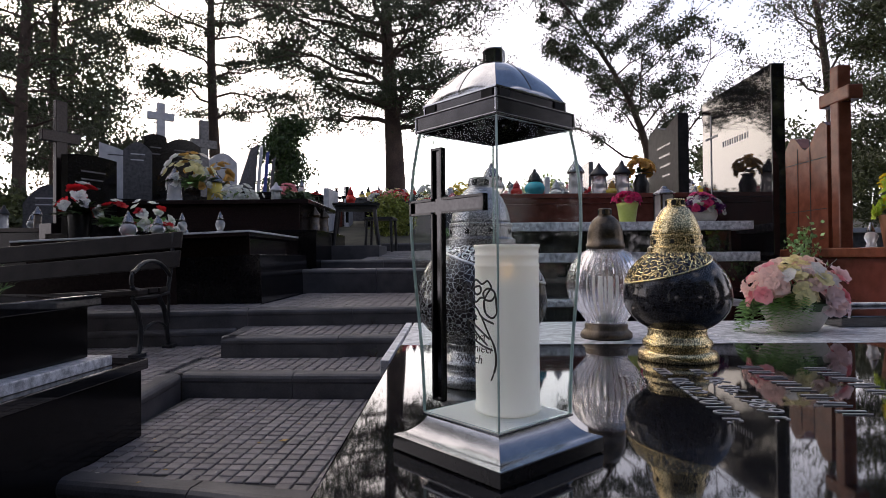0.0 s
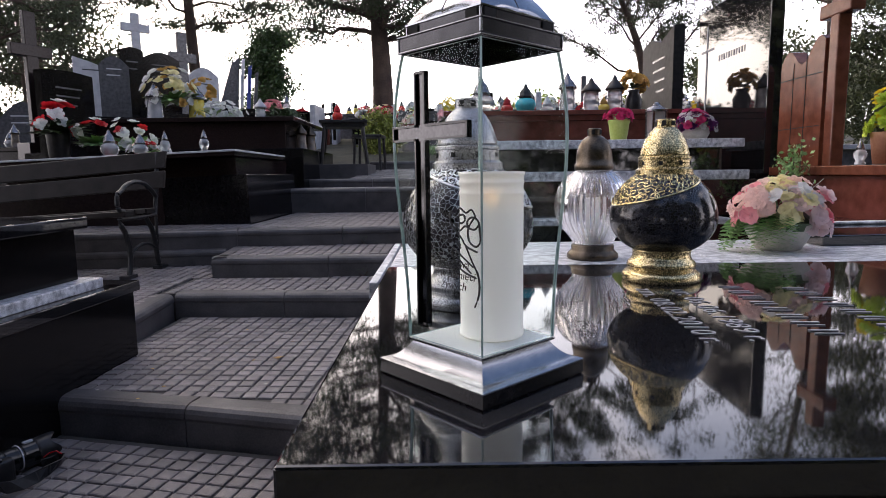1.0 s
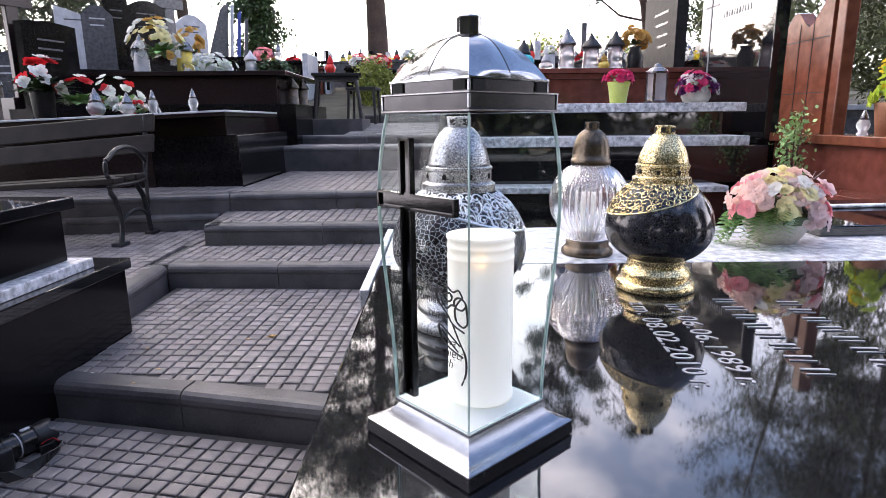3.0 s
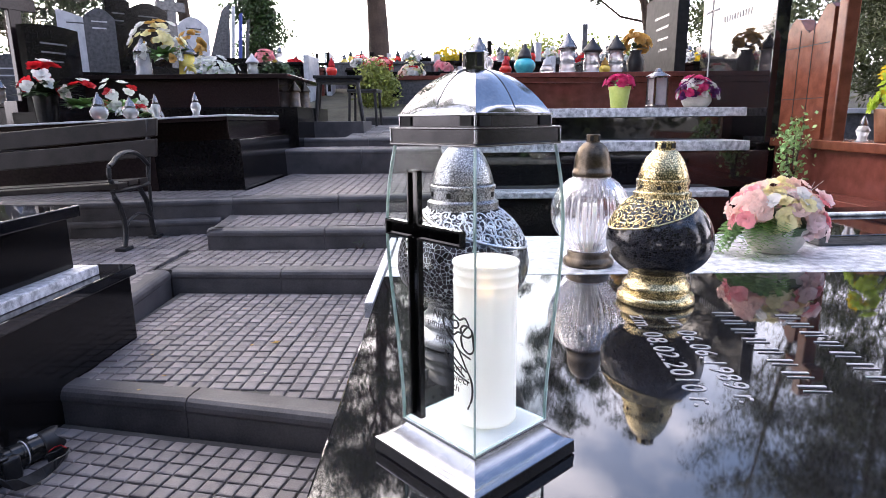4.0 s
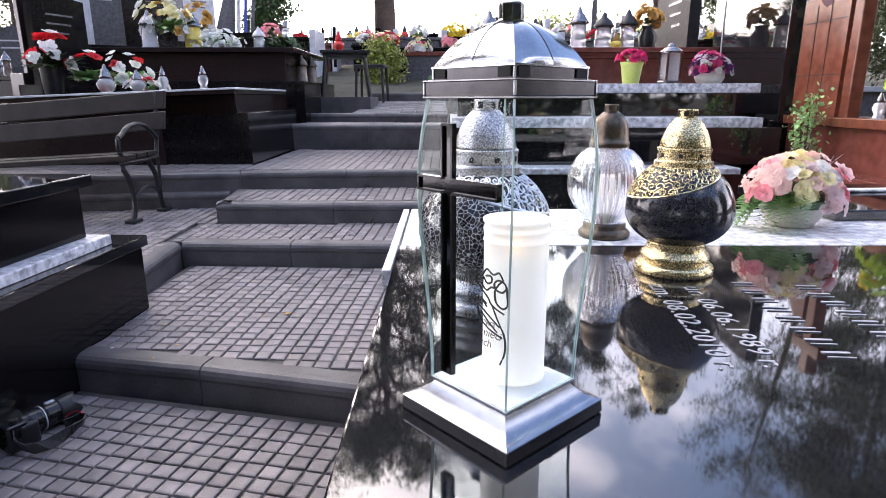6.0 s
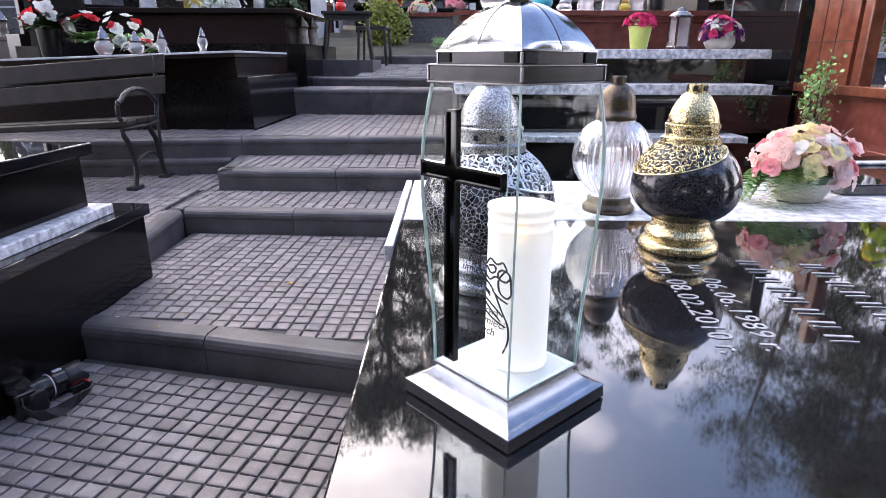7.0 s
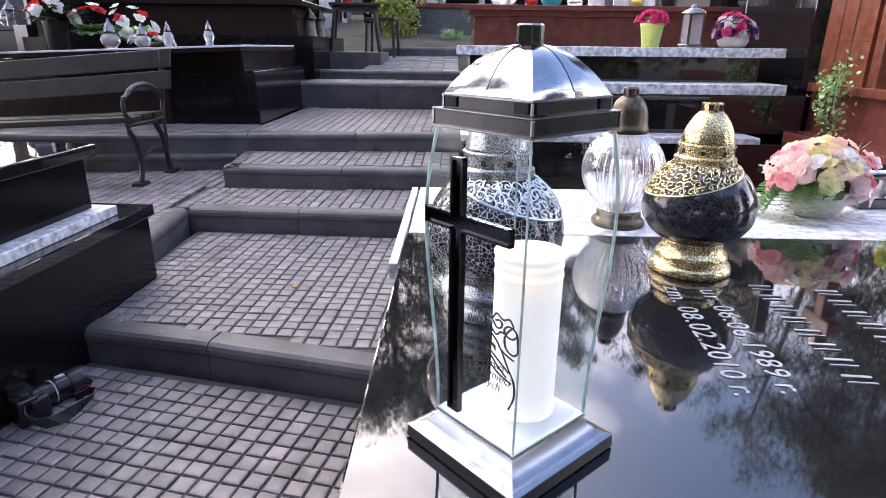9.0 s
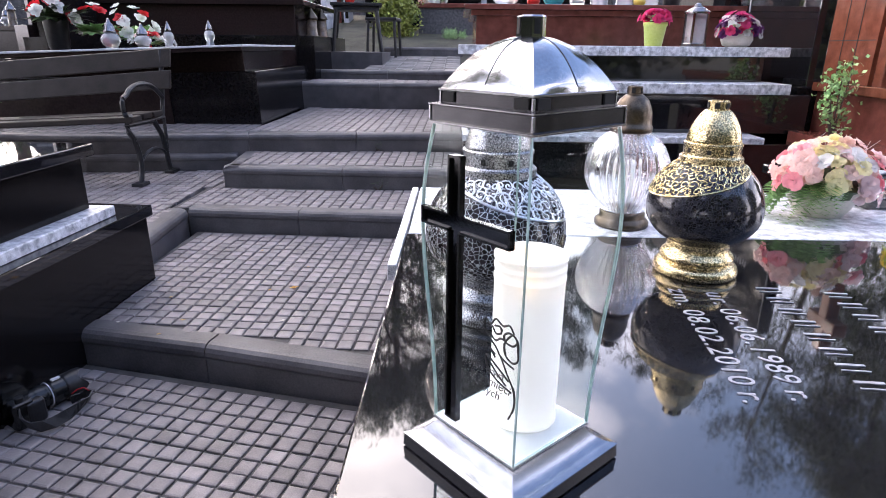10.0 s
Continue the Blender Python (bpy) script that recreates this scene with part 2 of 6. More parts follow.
# the cup's plastic emits by itself, in place of flame light passing through
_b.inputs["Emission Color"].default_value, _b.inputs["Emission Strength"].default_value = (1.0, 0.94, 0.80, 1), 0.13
M_FLAME = glow("candle_flame", (1.0, 0.55, 0.15), 9.0)
M_WOOD = mat("dark_bench_wood", (0.010, 0.008, 0.007), (0.030, 0.023, 0.020), 0.5, scale=10, fine=160, bump=0.3, spec=0.25)
M_IRON = mat("black_cast_iron", (0.012, 0.012, 0.013), (0.03, 0.03, 0.032), 0.4, 0.3, scale=30, fine=200, bump=0.2)
M_BARK = mat("pine_bark", (0.035, 0.024, 0.02), (0.10, 0.07, 0.055), 0.9, scale=3, fine=30, bump=0.9, dist=0.03)
M_NEEDLE = mat("pine_needles", (0.02, 0.03, 0.012), (0.055, 0.075, 0.027), 0.6, scale=0.8, fine=9, bump=0, each=0.35)
M_LEAF = mat("tree_leaves", (0.028, 0.04, 0.012), (0.085, 0.10, 0.028), 0.6, scale=0.8, fine=9, bump=0, each=0.4)
M_SHRUB = mat("yellow_green_shrub", (0.14, 0.19, 0.03), (0.34, 0.36, 0.07), 0.5, scale=4, fine=40, bump=0, each=0.4)
M_FERN = mat("green_fern_leaf", (0.15, 0.31, 0.09), (0.36, 0.56, 0.22), 0.5, scale=20, fine=90, bump=0.1, each=0.3)
M_IVY = mat("dark_green_ivy", (0.02, 0.045, 0.012), (0.06, 0.11, 0.03), 0.4, scale=10, fine=60, bump=0.05, each=0.35)
M_BOWL = mat("cream_ceramic", (0.42, 0.40, 0.33), (0.66, 0.63, 0.55), 0.45, scale=18, fine=120, bump=0.15)
M_LIME = mat("lime_green_plastic", (0.45, 0.55, 0.10), (0.62, 0.70, 0.2), 0.4, scale=12, fine=100, bump=0.02)
M_TERRA = mat("terracotta", (0.30, 0.13, 0.07), (0.42, 0.2, 0.12), 0.7, scale=12, fine=100, bump=0.2)
M_STRIPE = mat("blue_ribbon", (0.03, 0.05, 0.22), (0.06, 0.09, 0.34), 0.5, bump=0.05)


def petal(name, c):
    m = mat(name, [v * 0.8 for v in c], c, 0.5, scale=25, fine=90, bump=0.1, each=0.14)
    # thin cloth lets light through
    n, l = m.node_tree.nodes, m.node_tree.links
    tr, mx = n.new("ShaderNodeBsdfTranslucent"), n.new("ShaderNodeMixShader")
    tr.inputs["Color"].default_value = (*c, 1)
    mx.inputs["Fac"].default_value = 0.5
    l.new(n["Principled BSDF"].outputs["BSDF"], mx.inputs[1])
    l.new(tr.outputs["BSDF"], mx.inputs[2])
    l.new(mx.outputs["Shader"], n["Material Output"].inputs["Surface"])
    return m


M_PINK = petal("pink_petal", (0.96, 0.44, 0.48))
M_CORAL = petal("coral_petal", (0.94, 0.32, 0.36))
M_BLUSH = petal("blush_petal", (0.96, 0.80, 0.79))
M_SALMON = petal("salmon_petal", (0.97, 0.76, 0.69))
M_CREAM = petal("cream_petal", (0.97, 0.91, 0.58))
M_WHITEP = petal("white_petal", (0.86, 0.86, 0.84))
M_REDP = petal("red_petal", (0.62, 0.02, 0.03))
M_PURPLE = petal("purple_petal", (0.13, 0.02, 0.14))
M_MAGENTA = petal("magenta_petal", (0.75, 0.06, 0.22))
M_YELLOW = petal("yellow_petal", (0.85, 0.66, 0.04))
M_LIMEP = petal("lime_petal", (0.55, 0.70, 0.08))
M_ORANGE = petal("ochre_petal", (0.62, 0.38, 0.10))
G_CLEAR = mat("milky_lantern_glass", (0.75, 0.76, 0.78), (0.95, 0.95, 0.96), 0.08, scale=20, fine=90, bump=0.3)
G_CLEAR.node_tree.nodes["Principled BSDF"].inputs["Transmission Weight"].default_value = 0.7
G_SMOKE = mat("smoked_lantern_glass", (0.06, 0.045, 0.035), (0.22, 0.16, 0.11), 0.1, bump=0.05)
G_RED = mat("red_lantern_glass", (0.5, 0.02, 0.015), (0.75, 0.05, 0.03), 0.12, bump=0.05)
G_TEAL = mat("turquoise_lantern_glass", (0.02, 0.34, 0.42), (0.08, 0.6, 0.68), 0.12, bump=0.05)
G_AMBER = mat("amber_lantern_glass", (0.7, 0.5, 0.05), (0.85, 0.7, 0.2), 0.12, bump=0.05)


# ---- mesh helpers ----
def thing(name, x=0, y=0, z=0, rz=0, rx=0, ry=0, **tags):
    ob = new(name)
    ob.empty_display_size = 0.05
    ob.matrix_world = pose(x, y, z, rx, ry, rz)
    return tagged(ob, **tags)


def part(name, bm, material, parent=None, label="", smooth=False, kind=""):
    me = bpy.data.meshes.new(name)
    bm.to_mesh(me)
    bm.free()
    for m in (material if isinstance(material, (list, tuple)) else (material,)):
        me.materials.append(m)
    if smooth:
        me.shade_smooth()
    ob = new(name, me)
    ob.parent = parent
    return tagged(ob, label=label, kind=kind)


def raw(name, verts, faces, material, parent=None, label="", smooth=False, kind=""):
    me = bpy.data.meshes.new(name)
    me.from_pydata([tuple(v) for v in verts], [], [tuple(f) for f in faces])
    me.materials.append(material)
    if smooth:
        me.shade_smooth()
    ob = new(name, me)
    ob.parent = parent
    return tagged(ob, label=label, kind=kind)


def box(x0, x1, y0, y1, z0, z1, bevel=0.0, bm=None, seg=2):
    own = bm is None
    bm = bm or bmesh.new()
    r = bmesh.ops.create_cube(bm, size=1, matrix=Matrix.Translation(((x0 + x1) / 2, (y0 + y1) / 2, (z0 + z1) / 2)) @ Matrix.Diagonal((x1 - x0, y1 - y0, z1 - z0, 1)))
    if bevel:
        es = list({e for v in r["verts"] for e in v.link_edges})
        bmesh.ops.bevel(bm, geom=es, offset=bevel, segments=seg, affect="EDGES", profile=0.5)
    return bm


def lathe(profile, n=40, lobes=0, depth=0.0, bm=None, at=(0, 0, 0), close=True):
    """Surface of revolution of (radius, height) pairs; lobes: ribs round the waist."""
    bm = bm or bmesh.new()
    rings = []
    for r, z in profile:
        ring = []
        for k in range(n):
            a = 2 * math.pi * k / n
            q = r * (1 + depth * math.cos(lobes * a)) if lobes else r
            ring.append(bm.verts.new((at[0] + q * math.cos(a), at[1] + q * math.sin(a), at[2] + z)))
        rings.append(ring)
    for a, b in zip(rings, rings[1:]):
        for k in range(n):
            bm.faces.new((a[k], a[(k + 1) % n], b[(k + 1) % n], b[k]))
    if close:
        bm.faces.new(rings[0][::-1])
        bm.faces.new(rings[-1])
    bmesh.ops.recalc_face_normals(bm, faces=bm.faces)
    return bm


def loft(rings, bm=None, caps=True):
    """Skin over rings of equal length."""
    bm = bm or bmesh.new()
    vs = [[bm.verts.new(p) for p in ring] for ring in rings]
    n = len(vs[0])
    for a, b in zip(vs, vs[1:]):
        for k in range(n):
            bm.faces.new((a[k], a[(k + 1) % n], b[(k + 1) % n], b[k]))
    if caps:
        bm.faces.new(vs[0][::-1])
        bm.faces.new(vs[-1])
    bmesh.ops.recalc_face_normals(bm, faces=bm.faces)
    return bm


def tube(points, radius, n=6, bm=None, taper=1.0):
    bm = bm or bmesh.new()
    pts = [Vector(p) for p in points]
    rings = []
    for i, p in enumerate(pts):
        d = (pts[min(i + 1, len(pts) - 1)] - pts[max(i - 1, 0)])
        if d.length < 1e-9:
            d = Vector((0, 0, 1))
        d.normalize()
        u = d.cross((0, 0, 1) if abs(d.z) < 0.9 else (1, 0, 0)).normalized()
        w = d.cross(u)
        r = radius * (1 + (taper - 1) * i / max(1, len(pts) - 1))
        rings.append([bm.verts.new(p + r * (math.cos(2 * math.pi * k / n) * u + math.sin(2 * math.pi * k / n) * w)) for k in range(n)])
    for a, b in zip(rings, rings[1:]):
        for k in range(n):
            bm.faces.new((a[k], a[(k + 1) % n], b[(k + 1) % n], b[k]))
    bm.faces.new(rings[0][::-1])
    bm.faces.new(rings[-1])
    return bm


def prism(outline, thickness, bm=None, bevel=0.0):
    """Plate in the xz plane with that outline, from y = 0 to y = thickness."""
    bm = bm or bmesh.new()
    a = [bm.verts.new((x, 0, z)) for x, z in outline]
    b = [bm.verts.new((x, thickness, z)) for x, z in outline]
    n = len(a)
    bm.faces.new(a)
    bm.faces.new(b[::-1])
    for k in range(n):
        bm.faces.new((a[(k + 1) % n], a[k], b[k], b[(k + 1) % n]))
    bmesh.ops.recalc_face_normals(bm, faces=bm.faces)
    if bevel:
        bmesh.ops.bevel(bm, geom=[e for e in bm.edges], offset=bevel, segments=1, affect="EDGES")
    return bm


def words(text, size, m, name, material, parent, depth=0.0004, label="", slant=0.0):
    """Flat lettering in the built-in font, turned into a mesh."""
    cu = bpy.data.curves.new(name, "FONT")
    cu.body, cu.size, cu.extrude, cu.resolution_u = text, size, depth, 3
    cu.shear = slant
    tmp = bpy.data.objects.new(name, cu)
    scene.collection.objects.link(tmp)
    bpy.context.view_layer.update()
    me = bpy.data.meshes.new_from_object(tmp.evaluated_get(bpy.context.evaluated_depsgraph_get()))
    bpy.data.objects.remove(tmp)
    me.materials.clear()
    me.materials.append(material)
    me.transform(m)
    ob = new(name, me)
    ob.parent = parent
    return tagged(ob, label=label)


# ---- ground, steps and paving ----
L0, L1, L2, L3, L4, L5, L6 = -0.56, -0.45, -0.34, -0.23, -0.12, 0.10, 0.185


def rise(x, y):
    """Height of the open ground: flat by the graves, climbing behind the steps."""
    pts = ((-60, -0.62), (3.3, -0.62), (5.2, -0.34), (6.0, 0.0), (7.3, 0.22), (7.7, 0.40), (9.0, 0.60), (12, 0.98), (16, 1.25), (25, 1.5), (90, 1.9), (3000, 2.0))
    for (a, u), (b, v) in zip(pts, pts[1:]):
        if y <= b:
            return u + (v - u) * max(0, (y - a)) / (b - a)
    return 2.0


xs = [-2500, -600, -150, -60, -30] + [-16 + i * 0.8 for i in range(41)] + [30, 60, 150, 600, 2500]
ys = [-2500, -600, -150, -60, -30, -15, -8, -4, -2, 0, 1.5] + [2.0 + i * 0.5 for i in range(60)] + [40, 60, 90, 150, 400, 1000, 2500]
gv = [(x, y, rise(x, y) + (0.03 * noise.noise((x * 0.7, y * 0.7, 0)) if y > 7 else 0)) for y in ys for x in xs]
gf = [(j * len(xs) + i, j * len(xs) + i + 1, (j + 1) * len(xs) + i + 1, (j + 1) * len(xs) + i) for j in range(len(ys) - 1) for i in range(len(xs) - 1)]
tagged(raw("ground", gv, gf, M_EARTH, smooth=True), "dark earth with thin grass climbing behind the graves", "ground", kind="structure")


def sett_mesh(w, d, h=0.02):
    """A sett with a rounded, slightly uneven top."""
    e = 0.004
    rings = []
    for ins, z in ((0, -h), (0, -0.003), (e * 0.4, -0.0008), (e * 1.6, 0.0006)):
        rings.append([(-w / 2 + ins, -d / 2 + ins, z), (w / 2 - ins, -d / 2 + ins, z), (w / 2 - ins, d / 2 - ins, z), (-w / 2 + ins, d / 2 - ins, z)])
    vs = [p for r in rings for p in r]
    fs = [(4 * r + k, 4 * r + (k + 1) % 4, 4 * r + 4 + (k + 1) % 4, 4 * r + 4 + k) for r in range(3) for k in range(4)] + [(12, 13, 14, 15)]
    return vs, fs


def paving(name, x0, x1, fy0, fy1, z, w, d, label, material, slope=0.0, turn=0.0, skip=None, limit=300):
    """Setts in rows between the front line fy0(x) and the back line fy1(x), over a bed of mortar."""
    rnd = random.Random(name)
    cols = max(2, int((x1 - x0) / 0.2))
    gx = [x0 + (x1 - x0) * i / cols for i in range(cols + 1)]
    bm = bmesh.new()
    lo = [bm.verts.new((x, fy0(x), z - 0.006)) for x in gx]
    hi = [bm.verts.new((x, fy1(x), z - 0.006 + slope * (fy1(x) - fy0(x)))) for x in gx]
    for i in range(cols):
        bm.faces.new((lo[i], lo[i + 1], hi[i + 1], hi[i]))
    ext = bmesh.ops.extrude_face_region(bm, geom=list(bm.faces))
    bmesh.ops.translate(bm, verts=[v for v in ext["geom"] if isinstance(v, bmesh.types.BMVert)], vec=(0, 0, -0.2))
    bmesh.ops.recalc_face_normals(bm, faces=bm.faces)
    bed = tagged(part(name, bm, M_JOINT), label, "pavement", kind="structure")
    base = min(fy0(x) for x in gx)
    top = max(fy1(x) for x in gx)
    spots = []
    c, s = math.cos(turn), math.sin(turn)
    ox, oy = (x0 + x1) / 2, base
    span = (x1 - x0) + (top - base)
    for j in range(-int(span / d) - 1, int(span / d) + 2):
        for i in range(-int(span / w) - 1, int(span / w) + 2):
            lx, ly = (i + 0.5) * w, (j + 0.5) * d
            x, y = ox + c * lx - s * ly, oy + s * lx + c * ly
            m = 0.42
            if x - m * w < x0 or x + m * w > x1 or y - m * d < fy0(x) or y + m * d > fy1(x):
                continue
            if skip and skip(x, y):
                continue
            spots.append((x, y, z + slope * (y - fy0(x)) + rnd.uniform(-0.0015, 0.0015), turn + rnd.uniform(-0.03, 0.03)))
    spots.sort(key=lambda p: (p[0] + 0.4) ** 2 + p[1] ** 2)
    data = []
    for k in range(4):
        vs, fs = sett_mesh(w - 0.0045 - 0.0011 * k, d - 0.0045 - 0.0010 * (3 - k))
        me = bpy.data.meshes.new("sett")
        me.from_pydata(vs, [], fs)
        me.materials.append(material)
        data.append((me, vs, fs))
    for x, y, zz, a in spots[:limit]:
        ob = new("sett", data[rnd.randrange(4)][0])
        ob.parent = bed
        ob.matrix_basis = pose(x, y, zz, rnd.uniform(-1, 1), rnd.uniform(-1, 1), math.degrees(a))
    if len(spots) > limit:
        av, af = [], []
        for x, y, zz, a in spots[limit:]:
            _, vs, fs = data[rnd.randrange(4)]
            b0 = len(av)
            av += [(x + math.cos(a) * p[0] - math.sin(a) * p[1], y + math.sin(a) * p[0] + math.cos(a) * p[1], zz + p[2]) for p in vs]
            af += [tuple(b0 + q for q in f) for f in fs]
        raw("setts", av, af, material, bed, kind="stuff")
    return bed


def kerb(name, pts, z, h, label, depth=0.085, joints=0.75):
    """A step edge of concrete kerb stones with a rounded nose along pts (front face line)."""
    top = tagged(new(name), label, "step", kind="structure")
    pts = [Vector((*p, 0)) for p in pts]
    stones = []
    for a, b in zip(pts, pts[1:]):
        n = max(1, round((b - a).length / joints))
        stones += [(a.lerp(b, i / n), a.lerp(b, (i + 1) / n)) for i in range(n)]
    for a, b in stones:
        d = (b - a).normalized()
        nrm = Vector((-d.y, d.x, 0))
        a2, b2 = a + d * 0.0015, b - d * 0.0015
        prof = [(0.004, -h), (0.004, -0.045), (0.0, -0.036), (0.001, -0.022), (0.007, -0.010), (0.018, -0.002), (0.032, 0.001), (depth, 0.001), (depth, -h)]
        rings = [[p + nrm * u + Vector((0, 0, z + v)) for u, v in prof] for p in (a2, b2)]
        part("kerb_stone", loft(rings), M_KERB, top)
    return top


# lines of the step fronts, as functions of x
def line(xa, ya, xb, yb):
    return lambda x: ya + (yb - ya) * (x - xa) / (xb - xa)


S1 = line(-1.27, 1.13, -0.30, 0.915)
S2 = line(-1.345, 2.19, -0.30, 2.135)
S3 = line(-1.335, 2.665, -0.30, 2.64)
S4 = line(-1.36, 3.20, -0.10, 3.27)
S5 = line(-1.45, 4.90, -0.05, 4.84)
S6 = line(-1.45, 5.52, 0.0, 5.40)
SIDE = -1.335
kerb("step_1", [(-1.28, S1(-1.28)), (-0.80, S1(-0.80) + 0.015), (-0.17, S1(-0.17))], L1, 0.14, "dark concrete step edge with a rounded nose")
kerb("step_2", [(-1.24, 1.15), (-1.335, 2.19), (-0.80, S2(-0.80)), (-0.02, S2(-0.02))], L2, 0.14, "dark concrete step edge turning a corner along the paving")
kerb("step_3", [(-1.40, 3.18), (-1.335, 2.665), (-0.02, S3(-0.02))], L3, 0.14, "dark concrete step edge in front of cobbled paving")
kerb("step_4", [(-5.8, 3.02), (-2.3, 3.02), (-1.36, 3.18), (-0.02, S4(-0.02))], L4, 0.14, "long dark concrete kerb below the polished tombs")
kerb("low_kerb", [(-5.8, 3.00), (-2.3, 3.0), (-1.42, 3.13)], L3 - 0.01, 0.13, "worn grey concrete kerb behind the bench", depth=0.05)
kerb("step_5", [(-1.47, 4.90), (-0.02, 4.84)], L5, 0.26, "tall dark concrete step edge")
kerb("step_6", [(-1.47, 5.52), (-0.02, 5.40)], L6, 0.14, "dark concrete step edge high on the path")
LAB = "dark grey square concrete setts, worn and dusty"
paving("pavement_1", -1.27, -0.14, lambda x: -1.1, lambda x: S1(x), L0, 0.052, 0.052, LAB, M_SETT, turn=-0.22)
paving("pavement_2", -1.30, -0.14, lambda x: S1(x) + 0.08, lambda x: S2(x), L1, 0.051, 0.051, LAB, M_SETT, turn=-0.06)
paving("pavement_3", -1.42, -0.03, lambda x: S2(x) + 0.075 if x > -1.34 else 2.2, lambda x: S3(x) if x > -1.335 else 3.12, L2, 0.052, 0.051, LAB, M_SETT, turn=-0.04, limit=260)
paving("pavement_4", -5.6, -1.34, lambda x: 1.2, lambda x: 3.02 if x < -2.3 else 3.02 + (x + 2.3) * 0.16 if x < -1.42 else 1.15 + (-1.315 - x) / 0.0913, L2, 0.054, 0.054, "grey concrete setts beneath the bench", M_SETT, turn=0.02, limit=280)
paving("pavement_5", -1.33, -0.03, lambda x: S3(x) + 0.075, lambda x: S4(x), L3, 0.054, 0.053, LAB, M_SETT, limit=200)
paving("pavement_6", -1.40, -0.03, lambda x: S4(x) + 0.075, lambda x: S5(x), L4, 0.062, 0.058, LAB, M_SETT, limit=280)
paving("pavement_7", -3.4, -1.40, lambda x: 3.10 if x < -2.3 else 3.10 + (x + 2.3) * 0.17, lambda x: 3.66, L4, 0.066, 0.062, "narrow strip of grey setts before the tomb", M_SETT, limit=120)
paving("pavement_8", -1.45, -0.03, lambda x: S5(x) + 0.09, lambda x: S6(x), L5, 0.10, 0.066, LAB, M_SETT, limit=120)
paving("pavement_9", -1.0, -0.03, lambda x: S6(x) + 0.09, lambda x: 7.4, L6, 0.16, 0.11, "worn concrete blocks coloured pale for the sunlight on them", M_SETTLIGHT, slope=0.06, limit=150)
kerb("step_7", [(-1.0, 7.42), (0.0, 7.40)], 0.40, 0.14, "worn concrete kerb at the top of the path")


# ---- the grave with the lanterns ----
SX0, SX1, SY0, SY1 = -0.168, 1.75, -0.205, 0.752
grave = thing("grave", 0.8, 0.5, -0.6, label="black polished granite grave with a grey granite border behind", category="grave")


def under(ob, parent):
    """Hang ob under parent where it stands."""
    ob.parent = parent
    ob.matrix_parent_inverse = parent.matrix_world.inverted()
    return ob


bpy.context.view_layer.update()
under(part("cover_slab", box(SX0, SX1, SY0, SY1, -0.03, 0, 0.003), M_BLACK), grave)
under(part("plinth", box(SX0 + 0.03, SX1, SY0 + 0.03, 1.15, -0.62, -0.0345, 0.004), M_BLACK2), grave)
under(part("border", box(SX0 + 0.004, 0.62, SY1 + 0.002, 1.215, -0.032, 0.001, 0.003), M_GRANITE), grave)
under(part("border", box(0.623, SX1, SY1 + 0.002, 1.215, -0.032, 0.001, 0.003), M_GRANITE), grave)
under(part("border", box(SX0 - 0.020, SX0 - 0.002, 0.545, 1.215, -0.032, 0.001, 0.002), M_GRANITE), grave)
# lettering: dates stay readable, the name is drawn as bars
turn = Matrix.Rotation(radians(-94.5), 4, "Z")
for text, x, y, size in (("ur. 06.06.1989 r.", 0.372, 0.440, 0.047), ("zm. 08.02.2010 r.", 0.313, 0.452, 0.047)):
    along = 0.0
    for ch in text:
        wide = {".": 0.27, " ": 0.27, "m": 0.86, "u": 0.58, "r": 0.38, "z": 0.5}.get(ch, 0.555) * size * 0.98
        if ch != " ":
            under(words(ch, size, Matrix.Translation((x, y, 0.0006)) @ turn @ Matrix.Translation((along, 0, 0)), "letter", M_LETTER, None), grave)
        along += wide
for row, (x, y, size, n) in enumerate(((0.467, 0.470, 0.06, 8), (0.575, 0.452, 0.06, 9))):
    for k in range(n):
        b = box(0.006, 0.0115, 0.004, size * 0.68, 0, 0.0012)
        box(0.023, 0.0255, 0.004, size * 0.68, 0, 0.0012, bm=b)
        bmesh.ops.transform(b, matrix=Matrix.Translation((x, y, 0.0004)) @ turn @ Matrix.Translation((k * 0.0445, 0, 0)), verts=b.verts)
        under(part("inscription_bar", b, M_LETTER), grave)
b = box(0, 0.05, 0.004, 0.02, 0, 0.0012)
bmesh.ops.transform(b, matrix=Matrix.Translation((0.69, 0.30, 0.0004)) @ turn, verts=b.verts)
under(part("inscription_bar", b, M_LETTER), grave)

# ---- the glass lantern ----
YAW = math.degrees(-0.0515)
lant = thing("grave_lantern", 0, 0, 0, YAW, label="square chrome and glass grave lantern with a black cross, candle lit", category="lantern")


def sq(h, z, mid=1.0):
    """Square ring with its corners on the axes, eight points; mid pushes the side middles."""
    c = h * math.sqrt(2)
    out = []
    for k in range(4):
        a = math.pi / 2 * k - math.pi / 2
        p, q = Vector((math.cos(a), math.sin(a))) * c, Vector((math.cos(a + math.pi / 2), math.sin(a + math.pi / 2))) * c
        out += [(p.x, p.y, z), ((p.x + q.x) / 2 * mid, (p.y + q.y) / 2 * mid, z)]
    return out


